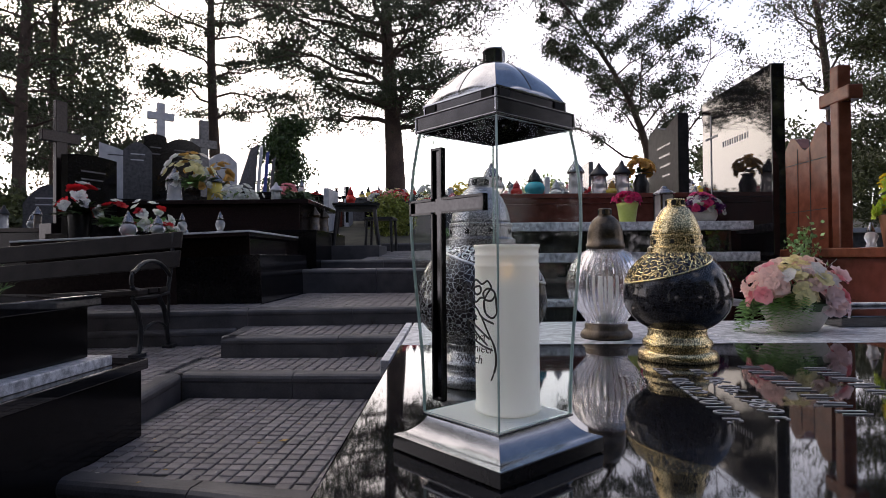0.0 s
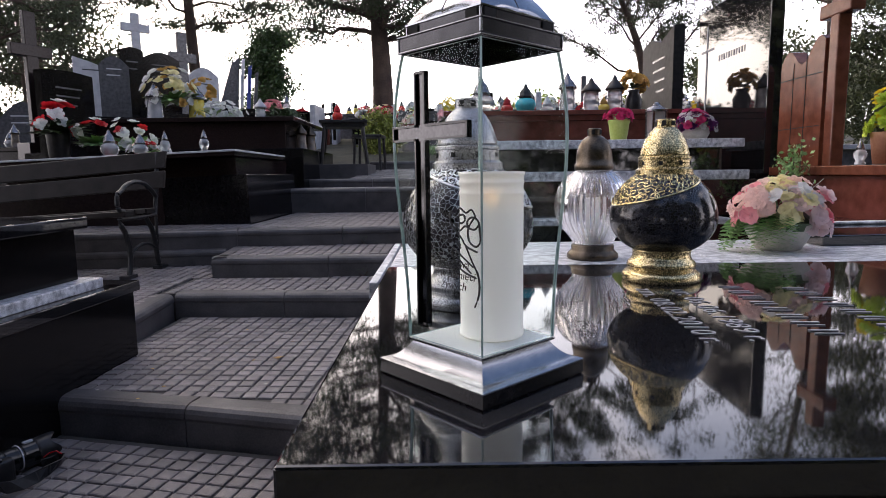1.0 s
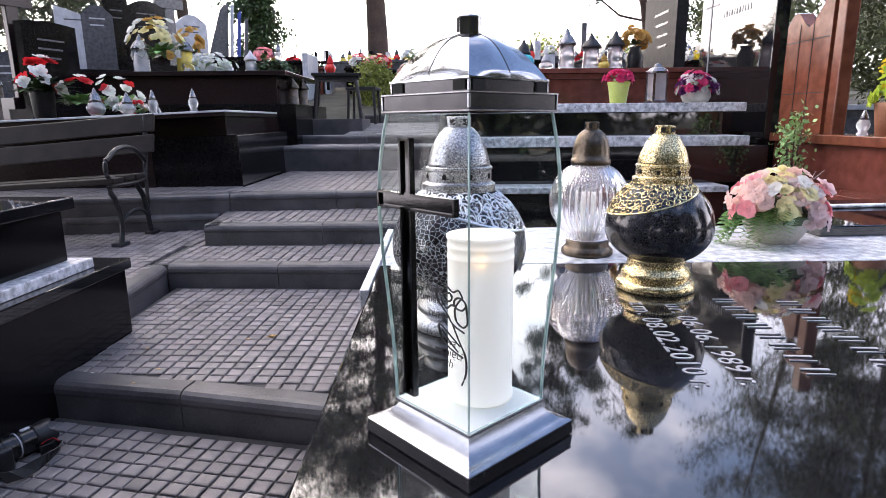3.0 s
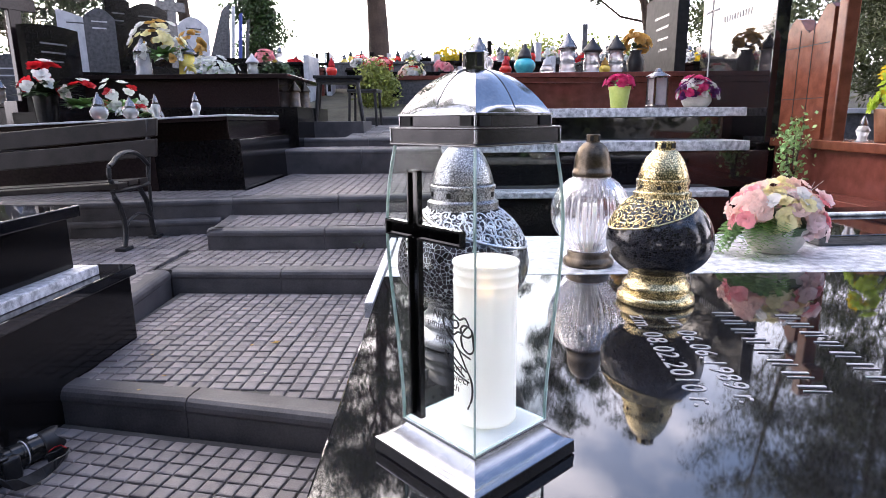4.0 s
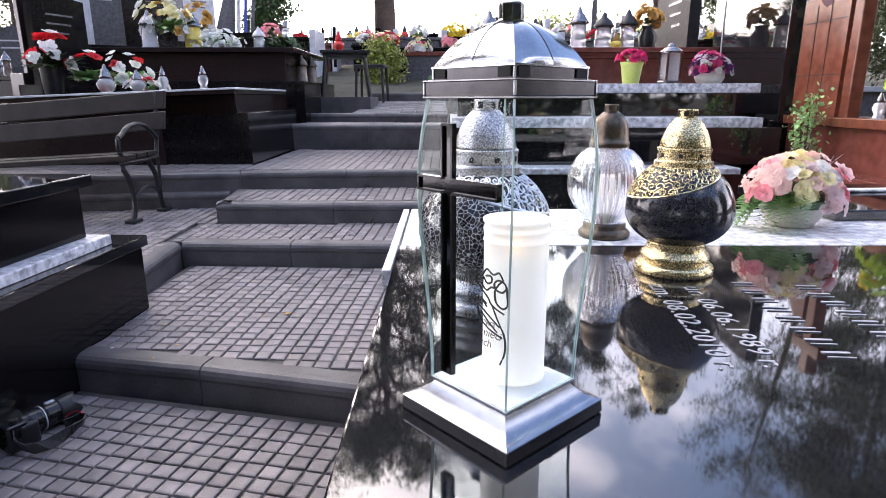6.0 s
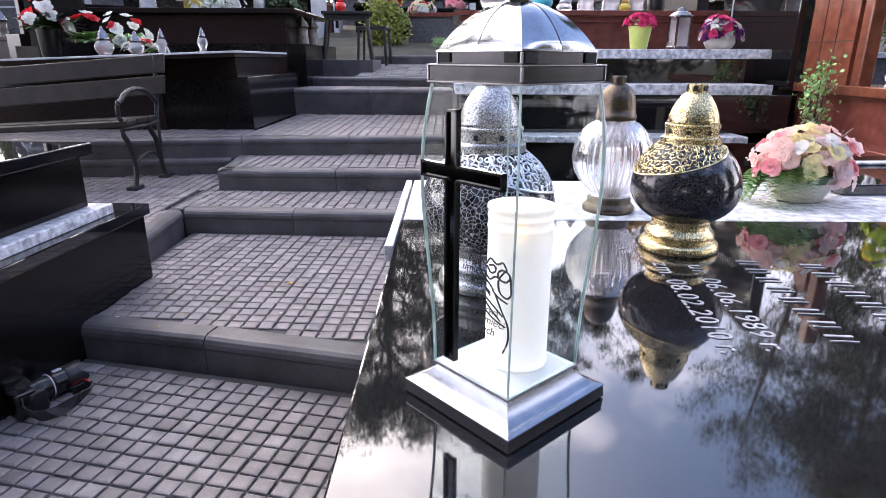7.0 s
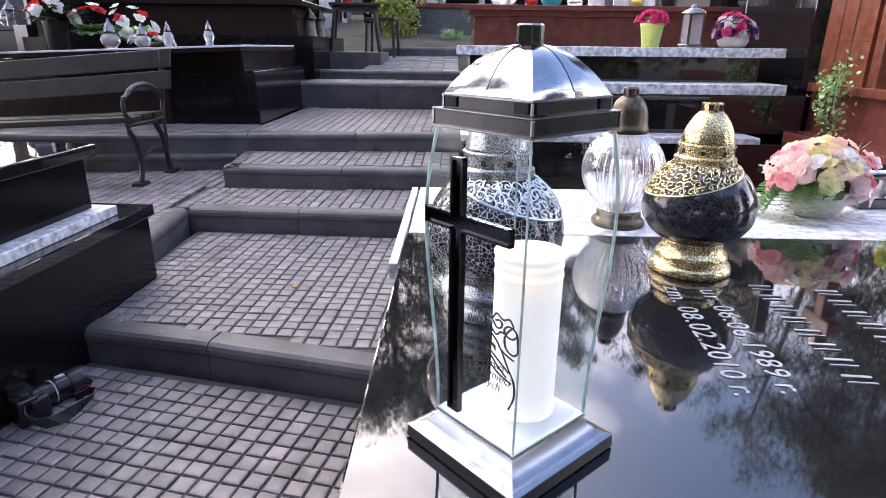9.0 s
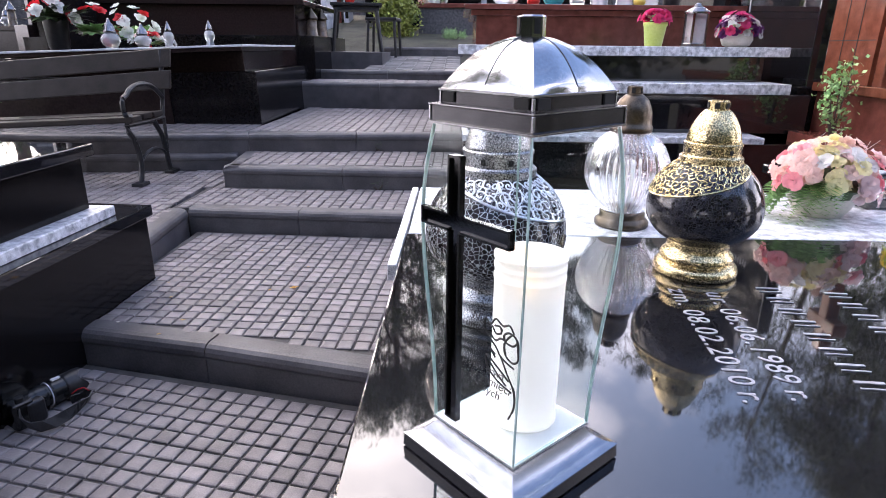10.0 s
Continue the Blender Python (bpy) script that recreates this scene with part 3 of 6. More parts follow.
# base: dark rim, concave chrome skirt and tray
part("base_rim", loft([sq(0.0755, 0.0), sq(0.0775, 0.002), sq(0.0765, 0.0145)]), M_RIM, lant, "black chrome rim")
skirt = [(0.0768, 0.0146), (0.0772, 0.0162), (0.0735, 0.0178)]
skirt += [(0.0735 - 0.0215 * u, 0.0178 + 0.0165 * (u ** 1.9)) for u in [i / 7 for i in range(1, 8)]]
skirt += [(0.0515, 0.0365), (0.0555, 0.0372), (0.0555, 0.0392)]
b = loft([sq(h, z) for h, z in skirt])
for e in b.edges:
    v0, v1 = e.verts
    if abs(v0.co.z - v1.co.z) > 1e-5 and min(abs(v0.co.x), abs(v0.co.y)) < 1e-5:
        e.smooth = False
    elif abs(v0.co.z - v1.co.z) < 1e-5 and (v0.co.z < 0.0175 or v0.co.z > 0.0364):
        e.smooth = False
part("base", b, M_SATIN, lant, "satin chrome skirt", smooth=True)
part("tray", loft([sq(0.0540, 0.0393), sq(0.0540, 0.0402)]), M_WAX, lant, "pale tray under the candle")


def gh(z):
    """Half width of the glass body at height z."""
    u = min(1.0, max(0.0, (z - 0.0395) / 0.292))
    return 0.0545 + 0.0092 * math.sin(math.pi * 0.93 * u ** 1.8)


ZS = [0.0405 + 0.292 * i / 16 for i in range(17)]
for k in range(4):
    # each pane: a bowed sheet 3 mm thick between two corners, flat across
    a = math.pi / 2 * k - math.pi / 2
    p, q = Vector((math.cos(a), math.sin(a), 0)), Vector((math.cos(a + math.pi / 2), math.sin(a + math.pi / 2), 0))
    nrm = (p + q).normalized()
    bm = bmesh.new()
    grid = []
    for z in ZS:
        c = gh(z) * math.sqrt(2) - 0.0006
        row = []
        for s in (0.0, 0.5, 1.0):
            w = p.lerp(q, s) * c
            row.append(w + Vector((0, 0, z)))
        grid.append(row)
    outer = [[bm.verts.new(v) for v in row] for row in grid]
    inner = [[bm.verts.new(v - nrm * 0.0020 + (q - p) * (0.0010, 0.0, -0.0010)[i]) for i, v in enumerate(row)] for row in grid]
    for j in range(len(ZS) - 1):
        for i in range(2):
            bm.faces.new((outer[j][i], outer[j][i + 1], outer[j + 1][i + 1], outer[j + 1][i]))
            bm.faces.new((inner[j][i], inner[j + 1][i], inner[j + 1][i + 1], inner[j][i + 1]))
        for i in (0, 2):
            f = bm.faces.new((outer[j][i], outer[j + 1][i], inner[j + 1][i], inner[j][i]))
            f.material_index = 1
    for j in (0, len(ZS) - 1):
        for i in range(2):
            f = bm.faces.new((outer[j][i], inner[j][i], inner[j][i + 1], outer[j][i + 1]))
            f.material_index = 1
    bmesh.ops.recalc_face_normals(bm, faces=bm.faces)
    pane = part("pane", bm, [M_GLASS, M_GLASSEDGE], lant, "clear glass pane with green edges")
    pane.visible_shadow = False
for k in range(4):
    # ground green edge where two panes meet
    a = math.pi / 2 * k - math.pi / 2
    part("glass_edge", tube([(math.cos(a) * (gh(z) * math.sqrt(2) - 0.0008), math.sin(a) * (gh(z) * math.sqrt(2) - 0.0008), z) for z in ZS], 0.0012, 6), M_GLASSEDGE, lant, "ground green glass edge").visible_shadow = False
# roof
b = loft([sq(0.0570, 0.3335), sq(0.0590, 0.3335), sq(0.0590, 0.3355), sq(0.0582, 0.3362), sq(0.0582, 0.3480), sq(0.0590, 0.3487), sq(0.0590, 0.3500), sq(0.0545, 0.3505)], caps=False)
brim = part("brim", b, M_BRIM, lant, "dark brushed chrome brim")
for z in (0.3345, 0.3494):
    part("brim_lip", loft([sq(0.0572, z - 0.0006), sq(0.0594, z - 0.0005), sq(0.0594, z + 0.0005), sq(0.0572, z + 0.0006)], caps=False), M_CHROMEDARK, brim)
part("roof_lining", loft([sq(0.0560, 0.3496), sq(0.0560, 0.3504)]), M_LINING, lant, "mirror-black underside of the roof")
vent_band = part("vent_band", loft([sq(0.0518, 0.3505), sq(0.0518, 0.3605)], caps=False), M_BRIM, lant, "dark vent band with square openings")
for k in range(4):
    for s in (0.105, 0.895):
        a = math.pi / 2 * k - math.pi / 2
        p, q = Vector((math.cos(a), math.sin(a), 0)), Vector((math.cos(a + math.pi / 2), math.sin(a + math.pi / 2), 0))
        c = p.lerp(q, s) * 0.0520 * math.sqrt(2)
        b = box(-0.0072, 0.0072, -0.0014, 0.0014, -0.0042, 0.0042)
        bmesh.ops.transform(b, matrix=Matrix.Translation((c.x, c.y, 0.3556)) @ Matrix.Rotation(a + math.pi * 3 / 4, 4, "Z"), verts=b.verts)
        part("vent_opening", b, M_HOLE, vent_band)
for k in range(4):
    # bright corner strips of brim and vent band
    a = math.pi / 2 * k - math.pi / 2
    for r, z0, z1, own in ((0.0580, 0.3362, 0.3480, brim), (0.0516, 0.3506, 0.3600, vent_band)):
        c = Vector((math.cos(a), math.sin(a), 0)) * r * math.sqrt(2)
        b = box(-0.0012, 0.0012, -0.0012, 0.0012, z0, z1, 0.0004)
        bmesh.ops.transform(b, matrix=Matrix.Translation((c.x, c.y, 0)) @ Matrix.Rotation(a + math.pi / 4, 4, "Z"), verts=b.verts)
        part("corner_strip", b, M_SATIN, own, "bright chrome corner strip")


def gore(h, z, bulge, m=6):
    """Eight-gored ring: straight-sided square softened by a bulge between corner and seam."""
    c = h * math.sqrt(2)
    out = []
    for k in range(4):
        a0 = math.pi / 2 * k - math.pi / 2
        p = Vector((math.cos(a0), math.sin(a0), 0)) * c
        q = Vector((math.cos(a0 + math.pi / 2), math.sin(a0 + math.pi / 2), 0)) * c
        n = (p + q).normalized()
        for i in range(2 * m):
            t = i / (2 * m)
            out.append(p.lerp(q, t) + n * c * (bulge * math.sin(math.pi * t) + 0.055 * min(1.0, 9 * bulge) * abs(math.sin(2 * math.pi * t)) * math.sin(math.pi * t)) + Vector((0, 0, z)))
    return out


dome = [gore(0.0515, 0.3600, 0), gore(0.0532, 0.3606, 0), gore(0.0532, 0.3622, 0), gore(0.0516, 0.3626, 0.0)]
for i in range(1, 21):
    r = 1 - i / 20 * 0.86
    dome.append(gore(0.0516 * r, 0.3626 + 0.0415 * (1 - r ** 2.25), 0.02 + 0.10 * (1 - r)))
b = loft(dome)
for e in b.edges:
    v0, v1 = e.verts
    if abs(v0.co.z - v1.co.z) > 1e-5:
        ang = math.degrees(math.atan2(v0.co.y, v0.co.x)) % 45
        e.smooth = not (ang < 1 or ang > 44)
    elif v0.co.z < 0.3627:
        e.smooth = False
dome_part = part("dome", b, M_CHROME, lant, "polished chrome dome in eight gores", smooth=True)
for k in range(4):
    pts = [(r[12 * k + 6][0] * 1.001, r[12 * k + 6][1] * 1.001, r[12 * k + 6][2] + 0.0002) for r in dome[4:]]
    part("dome_seam", tube(pts, 0.0005, 5), M_CHROMEDARK, dome_part)
fin = [(0.0122, 0.4000), (0.0120, 0.4030), (0.0118, 0.4185), (0.0105, 0.4200), (0.0080, 0.4200), (0.0080, 0.414)]
lant_chimney = part("chimney", lathe(fin, 8), M_CHROME, lant, "small chrome chimney with slots")
for k in range(4):
    b = box(-0.0026, 0.0026, -0.0006, 0.0006, -0.0060, 0.0060)
    a = math.pi / 2 * k + math.pi / 8
    bmesh.ops.transform(b, matrix=Matrix.Translation((0.0110 * math.cos(a), 0.0110 * math.sin(a), 0.4115)) @ Matrix.Rotation(a + math.pi / 2, 4, "Z"), verts=b.verts)
    part("chimney_slot", b, M_HOLE, lant_chimney)
# black cross on the pane that faces left of the front corner
PN = Vector((-1, -1, 0)).normalized()       # out of that pane
PU = Vector((1, -1, 0)).normalized()        # along it towards the front corner


def on_pane(u, z, out):
    """A point u metres along the pane from its middle, z high, out metres in front of it."""
    p = PN * (0.0545 + out) + PU * u
    return Vector((p.x, p.y, z))


CM = Matrix(((PU.x, 0, -PN.x, 0), (PU.y, 0, -PN.y, 0), (0, 1, 0, 0), (0, 0, 0, 1)))   # x along, y up, z inwards
cu, cz0, cz1, cbar, _, cwid = -0.017, 0.060, 0.311, 0.253, 0.05, 0.0078
out0 = 0.0125
# frame of the cross: outline bars with an open groove and a dark inlay
bm = bmesh.new()


def bar(bm, u0, u1, z0, z1, out, thick, bevel=0.0):
    r = box(u0, u1, z0, z1, 0, thick, bevel, seg=1)
    bmesh.ops.transform(r, matrix=Matrix.Translation(PN * (0.0545 + out)) @ CM, verts=r.verts)
    tmp = bpy.data.meshes.new("t")
    r.to_mesh(tmp)
    r.free()
    bm.from_mesh(tmp)
    bpy.data.meshes.remove(tmp)


E = 0.0022
bar(bm, cu - cwid, cu - cwid + E, cz0, cbar - cwid, out0, 0.006)
bar(bm, cu + cwid - E, cu + cwid, cz0, cbar - cwid, out0, 0.006)
bar(bm, cu - cwid, cu - cwid + E, cbar + cwid, cz1, out0, 0.006)
bar(bm, cu + cwid - E, cu + cwid, cbar + cwid, cz1, out0, 0.006)
bar(bm, cu - cwid, cu + cwid, cz0, cz0 + E, out0, 0.006)
bar(bm, cu - cwid, cu + cwid, cz1 - E, cz1, out0, 0.006)
for s, ch in ((-1, 0.043), (1, 0.066)):
    u0, u1 = sorted((cu + s * cwid, cu + s * ch))
    bar(bm, u0, u1, cbar + cwid - E, cbar + cwid, out0, 0.006)
    bar(bm, u0, u1, cbar - cwid, cbar - cwid + E, out0, 0.006)
    e0, e1 = sorted((cu + s * ch, cu + s * (ch - E)))
    bar(bm, e0, e1, cbar - cwid, cbar + cwid, out0, 0.006)
cross_part = part("cross_frame", bm, M_PLASTICBLACK, lant, "raised black cross frame")
bm = bmesh.new()
bar(bm, cu - cwid + E, cu + cwid - E, cz0 + E, cz1 - E, out0 - 0.003, 0.002)
bar(bm, cu - 0.043 + E, cu - cwid + E, cbar - cwid + E, cbar + cwid - E, out0 - 0.003, 0.002)
bar(bm, cu + cwid - E, cu + 0.066 - E, cbar - cwid + E, cbar + cwid - E, out0 - 0.003, 0.002)
part("cross_inlay", bm, M_LINING, cross_part, "dark glass inlay of the cross")
# print: verse and rose
TM = Matrix(((PU.x, 0, PN.x, 0), (PU.y, 0, PN.y, 0), (0, 1, 0, 0), (0, 0, 0, 1)))
for text, u, z in (("Nie", 0.004, 0.1715), ("umiera", -0.005, 0.1615), ("ten", 0.006, 0.1480), ("kto trwa", 0.000, 0.1240), ("w pamięci", 0.000, 0.1130), ("żywych", 0.000, 0.1020)):
    words(text, 0.0118, Matrix.Translation(on_pane(u, z, gh(z) - 0.0545 + 0.0012)) @ TM, "verse", M_PRINT, lant, 0.0001, slant=0.25)


def stroke(pts, r=0.0007):
    """A printed line on the pane through (u, z) pairs, smoothed."""
    pts = [Vector((*p, 0)) for p in pts]
    sm = []
    n = len(pts)
    for i in range(n - 1):
        a, b, c, d = pts[max(0, i - 1)], pts[i], pts[i + 1], pts[min(n - 1, i + 2)]
        for k in range(5):
            t = k / 5
            sm.append(0.5 * ((2 * b) + (c - a) * t + (2 * a - 5 * b + 4 * c - d) * t * t + (3 * b - a - 3 * c + d) * t ** 3))
    sm.append(pts[-1])
    return tube([on_pane(p.x, p.y, gh(p.y) - 0.0545 + 0.0004) for p in sm], r, 4)


R0, RZ = 0.0375, 0.160     # rose centre along the pane and height
rose = [
    [(-0.011, 0.018), (-0.007, 0.014), (-0.003, 0.021), (0.002, 0.017), (0.007, 0.020), (0.010, 0.014)],
    [(-0.011, 0.018), (-0.012, 0.008), (-0.008, 0.000), (-0.003, -0.007), (-0.001, -0.012)],
    [(0.010, 0.014), (0.006, 0.008), (0.003, 0.000), (0.004, -0.010), (0.009, -0.014), (0.013, -0.009), (0.013, 0.000), (0.012, 0.010), (0.007, 0.013), (0.003, 0.009), (0.004, 0.003), (0.009, 0.002), (0.012, 0.006)],
    [(-0.006, 0.013), (-0.003, 0.007), (0.001, 0.010), (0.000, 0.015), (-0.004, 0.014)],
    [(-0.008, 0.006), (-0.004, 0.000), (0.000, 0.004), (0.003, 0.004)],
    [(-0.001, -0.012), (0.003, -0.016), (0.010, -0.019)],
    [(0.000, -0.013), (0.005, -0.028), (0.010, -0.042), (0.010, -0.058), (0.006, -0.072)],
    [(0.006, -0.034), (-0.002, -0.026), (-0.011, -0.018), (-0.010, -0.030), (-0.003, -0.039), (0.008, -0.044)],
    [(0.004, -0.040), (-0.003, -0.032), (-0.009, -0.023)],
    [(-0.004, -0.014), (-0.008, -0.010), (-0.004, -0.017)],
]
bm = bmesh.new()
for pts in rose:
    s = stroke([(R0 + 1.55 * u, RZ + z) for u, z in pts], 0.0010)
    tmp = bpy.data.meshes.new("t")
    s.to_mesh(tmp)
    s.free()
    bm.from_mesh(tmp)
    bpy.data.meshes.remove(tmp)
part("rose_print", bm, M_PRINT, lant, "printed outline of a rose")
# candle
candle = thing("candle", 0.012, 0.006, 0.0403, label="white candle in a milky plastic cup, burning", category="candle")
part("wax", lathe([(0.0318, 0.002), (0.0322, 0.004), (0.0322, 0.132), (0.030, 0.1345), (0.012, 0.132), (0.004, 0.131)], 48), M_WAX, candle, smooth=True)
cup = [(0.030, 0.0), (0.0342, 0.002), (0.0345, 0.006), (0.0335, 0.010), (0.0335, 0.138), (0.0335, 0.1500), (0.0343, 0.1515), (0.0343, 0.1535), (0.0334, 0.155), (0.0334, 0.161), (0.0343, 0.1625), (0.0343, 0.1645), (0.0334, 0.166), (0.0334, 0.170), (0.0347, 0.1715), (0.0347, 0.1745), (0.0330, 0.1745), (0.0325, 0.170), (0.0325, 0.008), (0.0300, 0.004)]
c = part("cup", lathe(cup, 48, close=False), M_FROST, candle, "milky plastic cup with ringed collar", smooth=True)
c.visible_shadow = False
part("wick", tube([(0, 0, 0.130), (0.0005, 0, 0.142)], 0.0007, 5), M_HOLE, candle)
part("flame", lathe([(0.0008, 0.139), (0.0034, 0.144), (0.0036, 0.149), (0.002, 0.156), (0.0004, 0.162)], 12), M_FLAME, candle, smooth=True)


# ---- round lanterns with pierced collars ----
def profile_r(prof, z):
    for (r0, z0), (r1, z1) in zip(prof, prof[1:]):
        if z0 <= z <= z1:
            return r0 + (r1 - r0) * (z - z0) / max(1e-6, z1 - z0)
    return prof[-1][0]


def round_lantern(x, y, rz, m_metal, m_body, m_lace, label, seed, tilt, k=1.0):
    ob = thing("round_lantern", x, y, 0, rz, label=label, category="lantern")
    foot = [(0.070, 0.0), (0.0735, 0.002), (0.0745, 0.008), (0.0725, 0.016), (0.066, 0.021), (0.0615, 0.0225), (0.0600, 0.0245), (0.0640, 0.027), (0.0655, 0.032), (0.0630, 0.038), (0.0570, 0.043), (0.0545, 0.050), (0.0545, 0.058), (0.0575, 0.063)]

    def turned(name, prof, n, m, own, text="", smooth=True, close=True):
        return part(name, lathe([(k * r, k * z) for r, z in prof], n, close=close), m, own, text, smooth=smooth)

    turned("foot", foot, 64, m_metal, ob)
    # bulb: fuller above its waist than below
    R, ZW = 0.1005, 0.122
    bulb = [(R * math.cos(a), ZW + (0.099 if a > 0 else 0.073) * math.sin(a)) for a in [radians(-58 + i * 4.0) for i in range(30)]]
    turned("bulb", bulb, 80, m_body, ob)

    def sheet(a, v):
        """Point on the pierced collar: v runs from the slanting rim (0) to the neck (1)."""
        low = 0.176 + tilt * math.cos(a)
        z = low + (0.208 - low) * v
        r = profile_r(bulb, z) + 0.0010
        return Vector((r * math.cos(a), r * math.sin(a), z)) * k

    def tall_at(a):
        return (sheet(a, 1.0) - sheet(a, 0.0)).length / k

    part("slanting_rim", tube([sheet(2 * math.pi * i / 96, 0.0) for i in range(97)], 0.0021 * k, 6), m_lace, ob)
    rnd = random.Random(seed)
    bm = bmesh.new()

    def add(pts, rad):
        tube(pts, rad * k, 4, bm, taper=0.75)

    step = 0.0165
    cells = 34
    for i in range(cells):
        a0 = 2 * math.pi * (i + 0.5) / cells
        tall = tall_at(a0)
        rows = max(1, round(tall / step))
        for j in range(rows):
            v0 = (j + 0.5) / rows
            a1 = a0 + (0.5 if j % 2 else 0.0) * 2 * math.pi / cells + rnd.uniform(-0.02, 0.02)
            here = tall_at(a1)
            r_here = sheet(a1, v0).xy.length / k
            size = min(0.0105, here / rows * 0.60, 2 * math.pi * r_here / cells * 0.60)
            hand, ph, turns = rnd.choice((-1, 1)), rnd.uniform(0, 6.28), rnd.uniform(1.0, 1.4)
            pts = []
            for q in range(18):
                u = q / 17
                rad = size * (0.20 + 0.80 * u) * (1.0 if u < 0.75 else 1.0 + (u - 0.75) * 2.4)
                th = ph + hand * u * turns * 2 * math.pi
                pts.append(sheet(a1 + rad * math.cos(th) / r_here, min(1.0, max(0.0, v0 + rad * math.sin(th) / here))))
            add(pts, 0.0014)
            # stem that ties the curl to its neighbours
            if rnd.random() < 0.55:
                lean_ = rnd.uniform(-1, 1) * 0.012 / r_here
                add([sheet(a1 + lean_ * t_ + 0.05 * math.sin(3 * t_), min(1.0, max(0.0, v0 + (t_ - 0.5) * 1.5 / rows))) for t_ in (0, 0.2, 0.4, 0.6, 0.8, 1.0)], 0.0011)
    part("scroll_lattice", bm, m_lace, ob, "pierced scrollwork collar")
    neck = [(0.050, 0.204), (0.0535, 0.206), (0.0535, 0.217), (0.0500, 0.219), (0.0478, 0.221), (0.0478, 0.236), (0.0492, 0.2375), (0.0492, 0.241), (0.0468, 0.2425)]
    ring = turned("neck_ring", neck, 56, m_metal, ob, smooth=False)
    # Black sheet between bulb and lattice, put there as the shade of a hollow.
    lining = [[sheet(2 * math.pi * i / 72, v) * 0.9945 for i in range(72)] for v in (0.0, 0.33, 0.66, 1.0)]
    part("collar_lining", loft(lining, caps=False), M_HOLE, ob, "black sheet painting the shade of the hollow behind the scrollwork", smooth=True)
    cap = [(0.0462, 0.2415), (0.0455, 0.247), (0.0432, 0.257), (0.0396, 0.268), (0.0345, 0.279), (0.0278, 0.2895), (0.0210, 0.2965), (0.0180, 0.298)]
    lid = turned("cap", cap, 56, m_metal, ob)
    for i in range(4):
        # riveted seams down the cap
        a = math.pi / 2 * i - 1.75
        for r, z in ((0.0453, 0.247), (0.0440, 0.2535), (0.0422, 0.260), (0.0399, 0.267), (0.0370, 0.274), (0.0334, 0.281), (0.0287, 0.288)):
            b = lathe([(0.0011, 0), (0.0008, 0.0007)], 6, at=(r * k * math.cos(a), r * k * math.sin(a), z * k))
            part("rivet", b, M_HOLE, lid)
    pipe = turned("chimney", [(0.0180, 0.297), (0.0180, 0.312), (0.0165, 0.313), (0.0145, 0.313), (0.0145, 0.300)], 24, m_metal, ob, smooth=False)
    for i in range(8):
        a = 2 * math.pi * i / 8 + 0.3
        b = box(-0.0034, 0.0034, -0.001, 0.001, -0.0042, 0.0034, 0.0006, seg=1)
        bmesh.ops.transform(b, matrix=Matrix.Scale(k, 4) @ Matrix.Translation((0.0480 * math.cos(a), 0.0480 * math.sin(a), 0.2295)) @ Matrix.Rotation(a + math.pi / 2, 4, "Z"), verts=b.verts)
        part("air_hole", b, M_HOLE, ring)
    for i in range(6):
        a = 2 * math.pi * i / 6
        b = box(-0.004, 0.004, -0.0008, 0.0008, -0.0045, 0.0045)
        bmesh.ops.transform(b, matrix=Matrix.Scale(k, 4) @ Matrix.Translation((0.0178 * math.cos(a), 0.0178 * math.sin(a), 0.3050)) @ Matrix.Rotation(a + math.pi / 2, 4, "Z"), verts=b.verts)
        part("chimney_slot", b, M_HOLE, pipe)
    return ob


round_lantern(0.394, 0.548, 0, M_GOLD, M_BLACKCRACK, M_LACEGOLD, "round black crackle-glass lantern with antique gold scrollwork collar and cap", 3, 0.026)
round_lantern(0.002, 0.352, 0, M_SILVER, M_SILVERCRACK, M_LACESILVER, "round silver crackle-glass lantern with pierced silver scrollwork collar", 5, -0.026, 1.06)

# ---- ribbed glass lantern ----
rib = thing("ribbed_lantern", 0.334, 0.850, 0.001, label="globe lantern of clear ribbed glass with a dark bronze cap", category="lantern")
part("foot", lathe([(0.063, 0), (0.066, 0.004), (0.065, 0.012), (0.058, 0.018), (0.054, 0.022), (0.055, 0.030), (0.050, 0.034)], 48), M_BRONZE, rib, smooth=True)
outer = [(0.050, 0.035), (0.052, 0.042), (0.060, 0.052)] + [(0.097 * math.cos(a), 0.122 + 0.088 * math.sin(a)) for a in [radians(-50 + 9.5 * i) for i in range(12)]] + [(0.046, 0.197), (0.045, 0.204)]
inner = [(max(0.02, r - 0.0035), z) for r, z in outer]
bm = bmesh.new()
N = 216
rings = []
for prof, dep in ((outer, 0.034), (inner[::-1], 0.0)):
    for r, z in prof:
        rings.append([bm.verts.new((r * (1 + dep * math.cos(36 * 2 * math.pi * k / N)) * math.cos(2 * math.pi * k / N), r * (1 + dep * math.cos(36 * 2 * math.pi * k / N)) * math.sin(2 * math.pi * k / N), z)) for k in range(N)])
for a, c in zip(rings, rings[1:] + rings[:1]):
    for k in range(N):
        bm.faces.new((a[k], a[(k + 1) % N], c[(k + 1) % N], c[k]))
bmesh.ops.recalc_face_normals(bm, faces=bm.faces)
g = part("globe", bm, M_RIBGLASS, rib, "ribbed clear glass globe with a rainbow sheen", smooth=True)
g.visible_shadow = False
part("candle", lathe([(0.028, 0.037), (0.031, 0.06), (0.031, 0.135), (0.028, 0.138)], 32), M_WAX, rib, "white candle cup inside", smooth=True)
